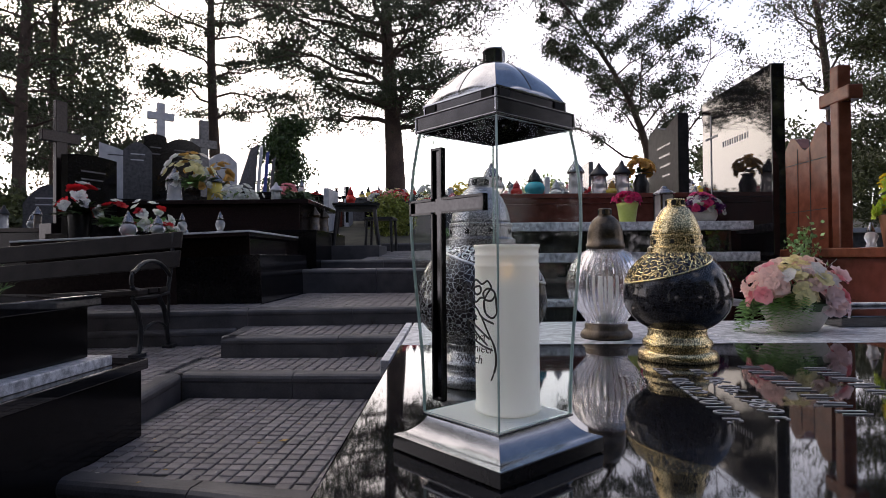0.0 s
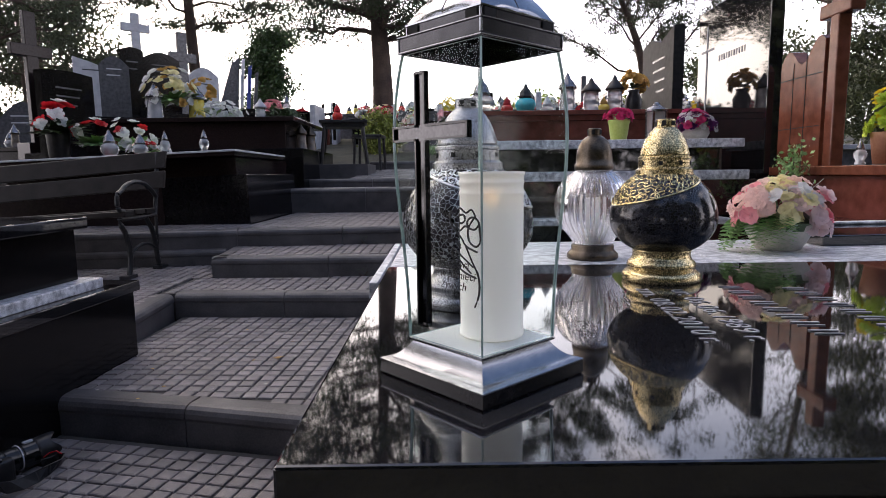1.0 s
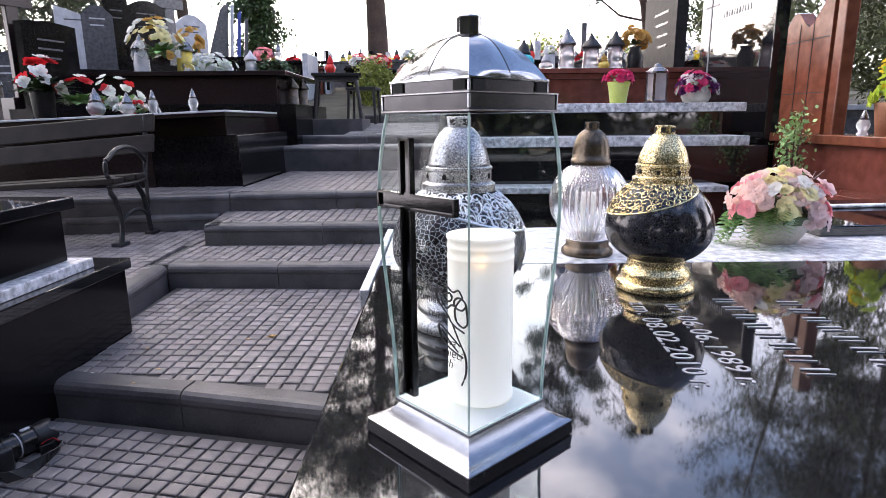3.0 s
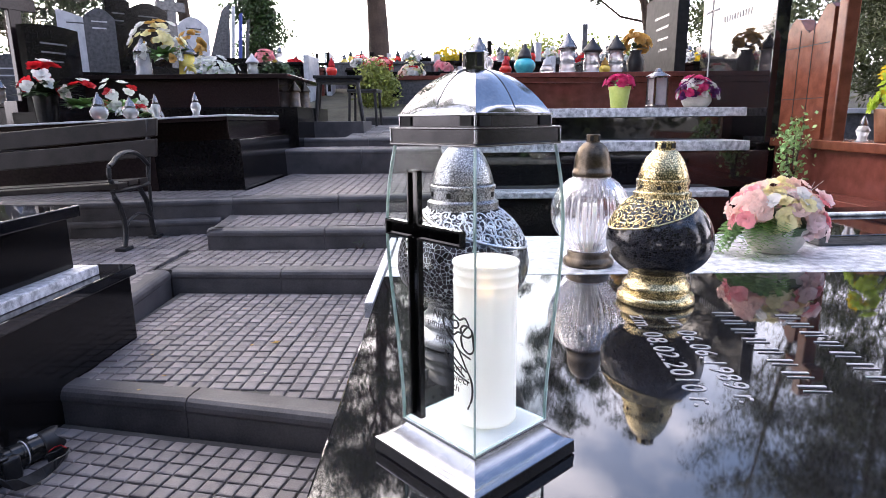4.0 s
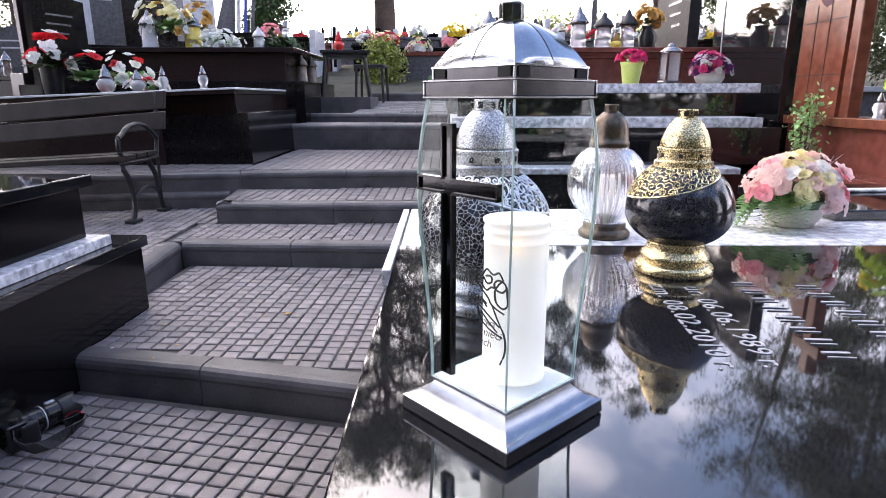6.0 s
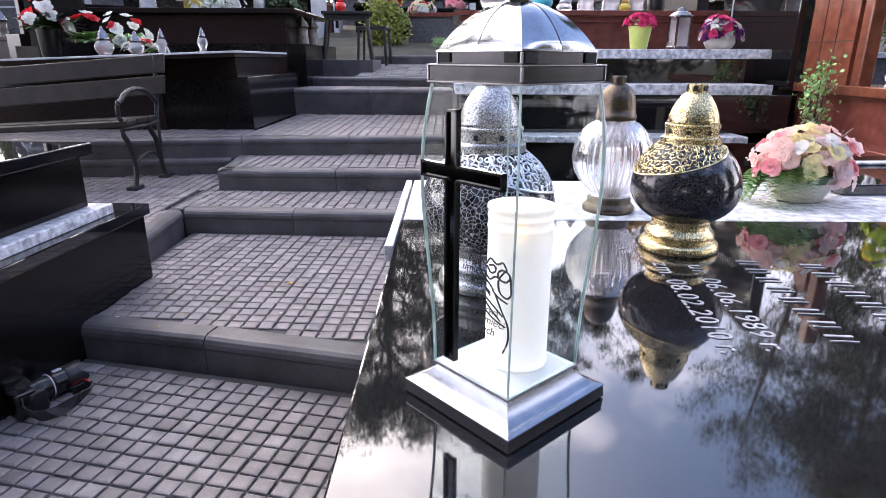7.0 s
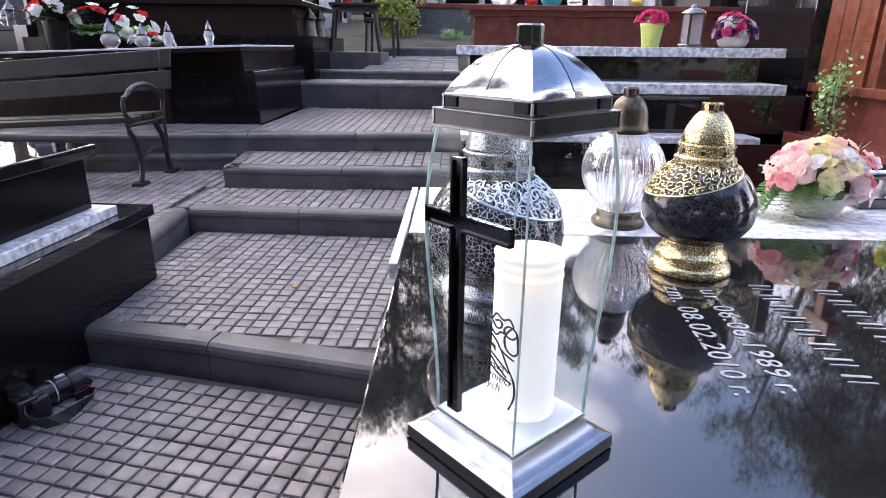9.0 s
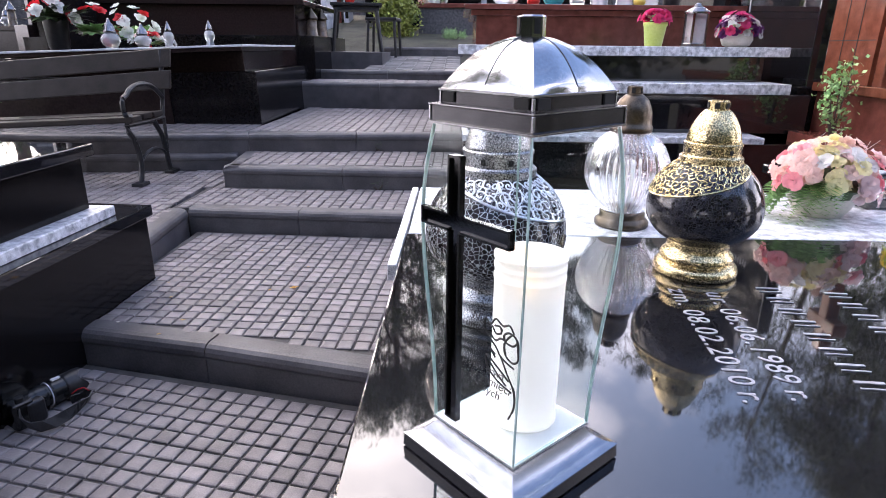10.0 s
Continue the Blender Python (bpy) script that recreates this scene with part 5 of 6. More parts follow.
# ---- camera left on the paving ----
pc = thing("photo_camera", -1.175, 0.885, L0, 60, label="black photo camera with long lens and strap, lying on the setts", category="camera")


def barrel(name, prof, x, z, own, material, text=""):
    b = lathe(prof, 32)
    bmesh.ops.transform(b, matrix=Matrix.Translation((x, 0, z)) @ Matrix.Rotation(radians(90), 4, "Y"), verts=b.verts)
    return part(name, b, material, own, text, smooth=False)


body = part("camera_body", box(-0.115, -0.060, -0.062, 0.062, 0.0, 0.078, 0.010, seg=3), M_PLASTICBLACK, pc)
part("grip", box(-0.085, -0.036, -0.066, -0.036, 0.002, 0.070, 0.011, seg=3), M_IRON, body)
part("viewfinder_hump", loft([[(-0.118, -0.026, 0.076), (-0.052, -0.024, 0.076), (-0.052, 0.024, 0.076), (-0.118, 0.026, 0.076)], [(-0.112, -0.017, 0.102), (-0.062, -0.014, 0.098), (-0.062, 0.014, 0.098), (-0.112, 0.017, 0.102)]]), M_PLASTICBLACK, body)
part("dial", lathe([(0.010, 0.077), (0.0105, 0.079), (0.0105, 0.088), (0.009, 0.089)], 20, at=(-0.088, -0.044, 0)), M_IRON, body)
tele = barrel("lens", [(0.030, 0), (0.032, 0.004), (0.032, 0.020), (0.0335, 0.022), (0.0335, 0.046), (0.032, 0.048), (0.032, 0.062), (0.034, 0.064), (0.034, 0.096), (0.033, 0.098)], -0.061, 0.038, pc, M_PLASTICBLACK)
barrel("lens_ring", [(0.0345, 0), (0.0347, 0.001), (0.0345, 0.003)], -0.006, 0.038, tele, M_GREYSTONE, "thin silver lens ring")
# petal hood: four lobes round the front
rings = []
for x, r in ((0.036, 0.0345), (0.040, 0.0365), (1, 0.0385), (1, 0.0365), (0.040, 0.0345)):
    rings.append([((x if x < 1 else 0.078 + 0.010 * math.cos(2 * math.pi * 4 * i / 48)), r * math.cos(2 * math.pi * i / 48), 0.038 + r * math.sin(2 * math.pi * i / 48)) for i in range(48)])
part("lens_hood", loft(rings, caps=False), M_IRON, tele, "petal-shaped hood")
part("hood_clip", box(0.010, 0.034, -0.006, 0.006, 0.070, 0.076, 0.002), M_GREYSTONE, tele)


def ribbon(pts, width, thick=0.0022):
    """A flat strap standing on edge and turning as it runs through pts."""
    pts = [Vector(p) for p in pts]
    out = []
    for i, p in enumerate(pts):
        d = (pts[min(i + 1, len(pts) - 1)] - pts[max(i - 1, 0)]).normalized()
        up = (Vector((0, 0, 1)) - d * d.z).normalized()
        n_ = d.cross(up)
        up = (up + n_ * 0.6 * math.sin(1.1 * i)).normalized()
        n_ = d.cross(up)
        out.append([p + up * width / 2 + n_ * thick / 2, p - up * width / 2 + n_ * thick / 2, p - up * width / 2 - n_ * thick / 2, p + up * width / 2 - n_ * thick / 2])
    return loft(out)


part("strap", ribbon([(-0.100, -0.066, 0.060), (-0.106, -0.084, 0.048), (-0.100, -0.102, 0.032), (-0.080, -0.116, 0.022), (-0.050, -0.120, 0.019), (-0.015, -0.114, 0.019), (0.020, -0.104, 0.020), (0.050, -0.094, 0.022), (0.068, -0.080, 0.024), (0.070, -0.062, 0.022), (0.055, -0.050, 0.018), (0.030, -0.046, 0.016)], 0.030), M_IRON, pc, "dark fabric strap")
part("strap_cord", tube([(0.066, -0.078, 0.038), (0.062, -0.060, 0.044), (0.050, -0.048, 0.040), (0.036, -0.044, 0.032)], 0.0016, 6), M_REDP, pc, "thin red strap stitching")


# ---- small lanterns, pots and bouquets on the graves ----
def small_lantern(x, y, z, h, r, body, capm, label, shape="jar", name="small_lantern"):
    """A grave light of height h: bellied glass, metal cap with a knob."""
    ob = thing(name, x, y, z, random.Random(x * 7 + y).uniform(0, 90), label=label, category="lantern", group="small grave lights")
    if shape == "jar":
        g = [(0.5, 0), (0.62, 0.03), (0.62, 0.06), (0.8, 0.12), (1.0, 0.26), (1.0, 0.36), (0.8, 0.48), (0.55, 0.54)]
        c = [(0.60, 0.54), (0.66, 0.56), (0.66, 0.62), (0.58, 0.65), (0.54, 0.74), (0.40, 0.84), (0.20, 0.90), (0.18, 0.97), (0.10, 1.0)]
    elif shape == "tall":
        g = [(0.9, 0), (1.0, 0.02), (0.85, 0.05), (0.8, 0.3), (0.75, 0.62)]
        c = [(0.95, 0.62), (1.0, 0.65), (0.9, 0.70), (0.6, 0.82), (0.3, 0.90), (0.25, 0.96), (0.12, 1.0)]
    else:
        g = [(0.75, 0), (0.8, 0.05), (0.6, 0.16), (0.9, 0.3), (1.0, 0.42), (0.75, 0.58), (0.5, 0.62)]
        c = [(0.6, 0.62), (0.62, 0.68), (0.45, 0.8), (0.25, 0.92), (0.1, 1.0)]
    part("glass_body", lathe([(a * r, b * h) for a, b in g], 20, 8 if shape == "star" else 0, 0.08), body, ob, smooth=True)
    lid = part("cap", lathe([(a * r, b * h) for a, b in c], 20), capm, ob, smooth=True)
    part("knob", lathe([(0.05 * r, h * 0.985), (0.13 * r, h * 1.0), (0.13 * r, h * 1.02), (0.04 * r, h * 1.035)], 10), capm, lid)
    return ob


def z_a(x):
    """Top of the cover slab behind the bench."""
    return 0.406 + 0.0384 * (x + 1.415)


small_lantern(-2.43, 3.72, z_a(-2.43), 0.19, 0.062, G_CLEAR, M_CHROMEDARK, "clear bellied glass grave light on the dark tomb")
small_lantern(-2.20, 3.70, z_a(-2.20), 0.15, 0.055, G_CLEAR, M_CHROMEDARK, "low clear glass grave light")
small_lantern(-2.03, 3.72, z_a(-2.03), 0.16, 0.036, G_CLEAR, M_CHROMEDARK, "small white glass grave light", "star")
small_lantern(-1.76, 3.75, z_a(-1.76), 0.16, 0.036, G_CLEAR, M_CHROMEDARK, "small white and red glass grave light", "star")
small_lantern(-2.60, 5.75, 0.80, 0.36, 0.10, G_AMBER, M_CHROMEDARK, "amber and clear glass grave light", "tall")
small_lantern(-2.90, 5.45, 0.80, 0.34, 0.09, G_CLEAR, M_CHROMEDARK, "tall pale grave light with a dark cap", "tall")
small_lantern(-1.98, 5.9, 0.80, 0.24, 0.07, G_CLEAR, M_GREYSTONE, "pale glass grave light", "tall")
small_lantern(-1.485, 5.60, 0.49, 0.25, 0.065, G_SMOKE, M_BRONZE, "burning smoked glass lantern with a bronze roof", "tall")
small_lantern(-1.485, 6.05, 0.49, 0.27, 0.065, G_SMOKE, M_BRONZE, "smoked glass lantern with a bronze roof", "tall")
small_lantern(-1.24, 6.40, 0.8405, 0.20, 0.06, G_RED, M_REDP, "red glass grave light on the small table", "jar")
Z_R = 0.695
small_lantern(0.648, 4.3, Z_R, 0.23, 0.085, G_TEAL, M_IRON, "turquoise glass grave light with a dark cap")
small_lantern(0.50, 4.32, Z_R, 0.14, 0.05, G_RED, M_REDP, "red glass grave light")
small_lantern(0.29, 4.3, Z_R, 0.28, 0.11, G_CLEAR, M_CHROMEDARK, "silver-capped bellied grave light")
small_lantern(0.986, 4.3, Z_R, 0.31, 0.075, G_CLEAR, M_CHROMEDARK, "tall white grave light with a spired cap", "tall")
small_lantern(1.179, 4.3, Z_R, 0.27, 0.08, G_CLEAR, M_IRON, "clear grave light with a black cap", "tall")
small_lantern(1.368, 4.3, Z_R, 0.29, 0.075, G_CLEAR, M_IRON, "clear glass grave light with a pointed cap", "tall")
small_lantern(1.27, 4.25, Z_R, 0.12, 0.045, G_AMBER, M_ORANGE, "small orange grave light")
small_lantern(0.86, 4.5, Z_R, 0.16, 0.06, G_CLEAR, M_GREYSTONE, "small clear grave light")
# square lantern on the ledge
sl = thing("square_lantern", 1.355, 3.30, 0.4155, 12, label="grey metal lantern with glass sides on the granite ledge", category="lantern")
part("base", box(-0.052, 0.052, -0.052, 0.052, 0, 0.02, 0.003), M_CHROMEDARK, sl)
for sx in (-1, 1):
    for sy in (-1, 1):
        part("corner_post", box(sx * 0.044 - 0.005, sx * 0.044 + 0.005, sy * 0.044 - 0.005, sy * 0.044 + 0.005, 0.02, 0.185), M_CHROMEDARK, sl)
part("glass_body", box(-0.04, 0.04, -0.04, 0.04, 0.021, 0.184), G_CLEAR, sl)
part("roof", lathe([(0.072, 0.185), (0.072, 0.195), (0.045, 0.215), (0.025, 0.225), (0.02, 0.24), (0.008, 0.245)], 20), M_CHROMEDARK, sl)

pot_s = [(0.045, 0), (0.05, 0.002), (0.066, 0.115), (0.07, 0.118), (0.07, 0.135), (0.062, 0.135)]
bouquet("flower_pot", 1.115, 3.30, 0.4155, 0.085, 0.085, 0.05, [(M_MAGENTA, 26)], 21, "lime green pot of magenta flowers on the granite ledge", 0.035, (pot_s, M_LIME), M_FERN, 24, 6, 0.15)
pot_r = [(0.05, 0), (0.075, 0.01), (0.09, 0.04), (0.085, 0.075), (0.06, 0.09), (0.05, 0.09)]
bouquet("flower_pot", 1.60, 3.28, 0.4155, 0.12, 0.10, 0.10, [(M_PURPLE, 16), (M_MAGENTA, 14), (M_WHITEP, 12)], 22, "white round pot of purple, maroon and white flowers", 0.04, (pot_r, M_BOWL), M_FERN, 40, 6, 0.08)
bouquet("orchid", 1.53, 4.32, Z_R, 0.10, 0.08, 0.12, [(M_ORANGE, 22)], 23, "dark vase of ochre silk flowers", 0.05, ([(0.05, 0), (0.06, 0.02), (0.07, 0.1), (0.04, 0.16), (0.05, 0.18)], M_IRON), M_IVY, 20, 5, 0.20)
bouquet("bouquet", -2.94, 3.95, z_a(-2.94) - 0.02, 0.21, 0.16, 0.22, [(M_REDP, 5), (M_WHITEP, 4)], 24, "red and white roses in a dark vase on the tomb", 0.072, ([(0.05, 0), (0.07, 0.05), (0.08, 0.2), (0.09, 0.28)], M_IRON), M_IVY, 130, 7, 0.24)
bouquet("bouquet", -2.68, 3.98, z_a(-2.68), 0.15, 0.12, 0.22, [(M_REDP, 2), (M_WHITEP, 2)], 25, "red and white roses with leaves", 0.066, None, M_FERN, 150, 7, 0.12)
bouquet("bouquet", -2.42, 4.02, z_a(-2.42), 0.20, 0.13, 0.24, [(M_WHITEP, 5), (M_REDP, 3)], 26, "low arrangement of white and red flowers", 0.058, None, M_FERN, 110, 6, 0.08)
bouquet("bouquet", -2.22, 3.86, z_a(-2.22), 0.15, 0.08, 0.08, [(M_WHITEP, 14), (M_REDP, 4), (M_SALMON, 4)], 27, "small white and red silk flowers lying on the slab", 0.036, None, M_FERN, 18, 6, 0.02)
bouquet("bouquet", -2.80, 5.6, 0.80, 0.24, 0.18, 0.30, [(M_WHITEP, 18), (M_CREAM, 10), (M_ORANGE, 6)], 28, "white and cream lilies with green leaves", 0.07, None, M_FERN, 70, 6, 0.20)
bouquet("bouquet", -2.36, 5.75, 0.80, 0.26, 0.16, 0.16, [(M_WHITEP, 34)], 29, "spread of white silk flowers on the high tomb", 0.05, None, M_FERN, 60, 6, 0.03)
bouquet("bouquet", -2.70, 6.2, 0.80, 0.12, 0.12, 0.3, [(M_ORANGE, 14)], 30, "tall orange-brown dried flowers", 0.06, None, M_IVY, 30, 5, 0.25)
bouquet("evergreen_bowl", -1.80, 6.1, 0.80, 0.24, 0.18, 0.10, [(M_IVY, 60)], 31, "clipped dark green evergreen in a low bowl", 0.05, None, M_IVY, 220, 5, 0.04, category="plant")
bouquet("flower_pot", 2.05, 2.20, 0.236, 0.07, 0.07, 0.16, [(M_LIMEP, 16), (M_YELLOW, 4)], 32, "terracotta pot of yellow-green chrysanthemums", 0.045, ([(0.05, 0), (0.065, 0.12), (0.07, 0.15), (0.06, 0.15)], M_TERRA), M_FERN, 50, 9, 0.18)
small_lantern(2.0, 2.30, 0.236, 0.12, 0.03, G_CLEAR, M_CHROMEDARK, "small dark-capped grave light by the cross", "star")


# ---- crosses and headstones of the left row ----
def cross_stone(x, y, z, h, span, w, m, label, rz=90, plinth=True):
    """A stone cross of height h that faces the path."""
    ob = thing("stone_cross", x, y, z, rz, label=label, category="cross")
    t = w * 0.6
    part("post", box(-w / 2, w / 2, -t / 2, t / 2, 0, h, w * 0.06), m, ob)
    part("arm", box(-span / 2, span / 2, -t / 2 - 0.003, t / 2 + 0.003, h * 0.66, h * 0.66 + w, w * 0.06), m, ob)
    if plinth:
        part("plinth", box(-w * 1.3, w * 1.3, -w, w, -1.2, 0.0, 0.004), m, ob)
    return ob


def headstone(x, y, z, outline, m, label, rz=90, thick=0.09, rows=3):
    ob = thing("headstone", x, y, z, rz, label=label, category="headstone")
    part("stone", prism(outline, thick), m, ob)
    xs_ = [p[0] for p in outline]
    top = max(p[1] for p in outline)
    for r in range(rows):
        part("inscription_bar", box(min(xs_) * 0.5, max(xs_) * (0.5 - 0.1 * r), -0.003, -0.0005, top * (0.78 - 0.10 * r), top * (0.80 - 0.10 * r)), M_MIDSTONE if m is not M_MIDSTONE else M_GREYSTONE, ob)
    part("plinth", box(min(xs_) - 0.08, max(xs_) + 0.08, -0.1, thick + 0.1, -1.3, 0.0, 0.004), M_BLACK2, ob)
    return ob


def wavy(w, h, d):
    return [(-w, 0), (w, 0), (w, h - d)] + [(w - 2 * w * i / 8, h - d + d * math.sin(math.pi * i / 8)) for i in range(1, 8)] + [(-w, h - d)]


cross_stone(-3.79, 5.0, 0.55, 1.18, 0.36, 0.105, M_DARKBROWN, "large dark brown granite cross", 62)
headstone(-3.50, 5.05, 0.45, wavy(0.26, 0.76, 0.02), M_BLACK2, "broad dark granite headstone", 70)
headstone(-3.62, 5.65, 0.85, [(-0.16, 0), (0.14, 0), (0.14, 0.50), (-0.02, 0.56), (-0.16, 0.60)], M_GREYSTONE, "pale grey headstone with a sloping top", 30, rows=1)
headstone(-3.44, 5.75, 0.85, wavy(0.14, 0.63, 0.10), M_MIDSTONE, "dark grey headstone with a rounded top", 30, rows=2)
headstone(-3.42, 6.1, 0.9, wavy(0.12, 0.74, 0.03), M_BLACK2, "narrow black headstone with an oval portrait blank", 40, rows=2)
cross_stone(-3.46, 6.30, 1.45, 0.60, 0.30, 0.09, M_GREYSTONE, "white stone cross on a black headstone", 42)
headstone(-3.22, 6.35, 0.95, wavy(0.20, 0.68, 0.08), M_BLACK2, "black headstone with a curved top", 40)
cross_stone(-3.50, 7.6, 1.0, 1.14, 0.36, 0.12, M_MIDSTONE, "tall grey granite cross", 48)
headstone(-3.30, 7.8, 1.0, wavy(0.20, 0.72, 0.12), M_GREYSTONE, "pale arched stone headstone", 40, rows=2)
s = headstone(-3.72, 10.0, 1.4, [(-0.18, 0), (0.14, 0), (0.20, 0.9), (0.06, 0.78)], M_MIDSTONE, "slanted grey headstone with stripes", 30, rows=0)
for k in range(3):
    o = headstone(-3.52 + 0.10 * k, 10.0 + 0.05 * k, 1.4, [(-0.03, 0), (0.03, 0), (0.09, 0.86 - 0.1 * k), (0.03, 0.82 - 0.1 * k)], (M_GREYSTONE, M_STRIPE, M_MIDSTONE)[k], "slender slanted stone stele", 20, rows=0)
cross_stone(-6.1, 7.0, 0.55, 0.55, 0.24, 0.07, M_IRON, "small dark cross among far graves", 20)


# ---- graves further back ----
rnd = random.Random(77)
for k in range(26):
    y = 9.6 + 0.5 * (k % 9) + rnd.uniform(-0.2, 0.2)
    x = -2.6 + 9.0 * ((k * 0.381) % 1.0) + rnd.uniform(-0.2, 0.2)
    z = rise(x, y)
    m = rnd.choice((M_MIDSTONE, M_BLACK2, M_DARKBROWN, M_RED2))
    w, hh = rnd.uniform(0.5, 0.8), rnd.uniform(0.35, 0.55)
    ob = thing("far_grave", x, y, z, rnd.uniform(-6, 6), label=rnd.choice(("polished dark grave up the slope", "granite grave up the slope with a low headstone")), category="grave", group="graves up the slope")
    part("tomb_block", box(-w, w * 0.8, -0.35, 0.35, -0.3, hh, 0.01), m, ob)
    part("cover_slab", box(-w - 0.03, w * 0.8 + 0.03, -0.38, 0.38, hh, hh + 0.045, 0.006), m, ob)
    hs_h = rnd.uniform(0.25, 0.75)
    part("head", box(w * 0.8 + 0.035, w * 0.8 + 0.13, -0.34, 0.34, -0.3, hh + hs_h * (0.5 if x < 2 else 1), 0.01), rnd.choice((M_MIDSTONE, M_BLACK2, M_GREYSTONE)), ob)
    zz = z + hh + 0.045
    for q in range(3):
        lx = x + rnd.uniform(-w * 0.8, w * 0.6)
        ly = y + rnd.uniform(-0.25, 0.25)
        if rnd.random() < 0.55:
            small_lantern(lx, ly, zz, rnd.uniform(0.16, 0.3), rnd.uniform(0.05, 0.08), rnd.choice((G_CLEAR, G_CLEAR, G_RED, G_AMBER)), rnd.choice((M_IRON, M_CHROMEDARK)), "small glass grave light among far graves", rnd.choice(("jar", "tall", "star")))
        else:
            bouquet("bouquet", lx, ly, zz, 0.16, 0.14, 0.14, [(rnd.choice((M_WHITEP, M_REDP, M_PINK, M_YELLOW, M_CREAM)), 14)], 100 + 5 * k + q, "small bouquet on a far grave", 0.07, None, M_FERN, 24, 5, 0.05)
for x, y, h in ((-1.95, 10.2, 0.95), (-1.2, 10.6, 0.8), (0.35, 10.0, 0.9), (0.6, 10.4, 1.0), (0.85, 10.3, 0.8), (-2.3, 11.0, 0.9)):
    cross_stone(x, y, rise(x, y) + 0.1, h * 0.7, 0.2, 0.05, M_BLACK2, "slim dark cross among far graves", rnd.uniform(-20, 20), plinth=False)
slab_thing("planter_wall", "grey stone grave border with a red-brown top, beyond the path", "grave", [
    ("wall", 0.0, 1.5, 0, 0.7, -0.3, 0.36, M_MIDSTONE), ("top", -0.03, 1.5, -0.03, 0.75, 0.3605, 0.42, M_RED2)], -0.66, 9.0, 0.60, -4)
bouquet("bouquet", -0.45, 9.2, 1.02, 0.2, 0.14, 0.12, [(M_SALMON, 10), (M_WHITEP, 8), (M_REDP, 4)], 61, "low mixed flowers on the far grave", 0.06, None, M_FERN, 40, 5, 0.04)
bouquet("chrysanthemum", 0.15, 10.9, 1.2, 0.24, 0.2, 0.2, [(M_YELLOW, 50)], 62, "bright yellow chrysanthemums on a far grave", 0.06, None, M_FERN, 60, 7, 0.25)


# ---- foliage ----
def tufts(centres, sizes, per, blade, width, rng, flat=0.0):
    """Many small leaf blades scattered round each centre; numpy arrays of verts and triangles."""
    centres = np.repeat(np.asarray(centres, float), per, 0)
    sizes = np.repeat(np.asarray(sizes, float), per)
    n = len(centres)
    off = rng.normal(size=(n, 3)) * 0.45
    off[:, 2] *= 1 - flat
    base = centres + off * sizes[:, None]
    d = rng.normal(size=(n, 3))
    d /= np.linalg.norm(d, axis=1)[:, None]
    s = np.cross(d, rng.normal(size=(n, 3)))
    s /= np.linalg.norm(s, axis=1)[:, None] + 1e-9
    L = blade * rng.uniform(0.6, 1.3, n)[:, None]
    v = np.stack((base - d * L * 0.5, base + s * width, base + d * L * 0.5, base - s * width), 1).reshape(-1, 3)
    f = np.arange(4 * n).reshape(-1, 4)
    return v, f


def mass(name, v, f, material, parent, smooth=False, label=""):
    me = bpy.data.meshes.new(name)
    me.from_pydata(v.tolist(), [], f.tolist())
    me.materials.append(material)
    ob = new(name, me)
    ob.parent = parent
    return tagged(ob, label=label)


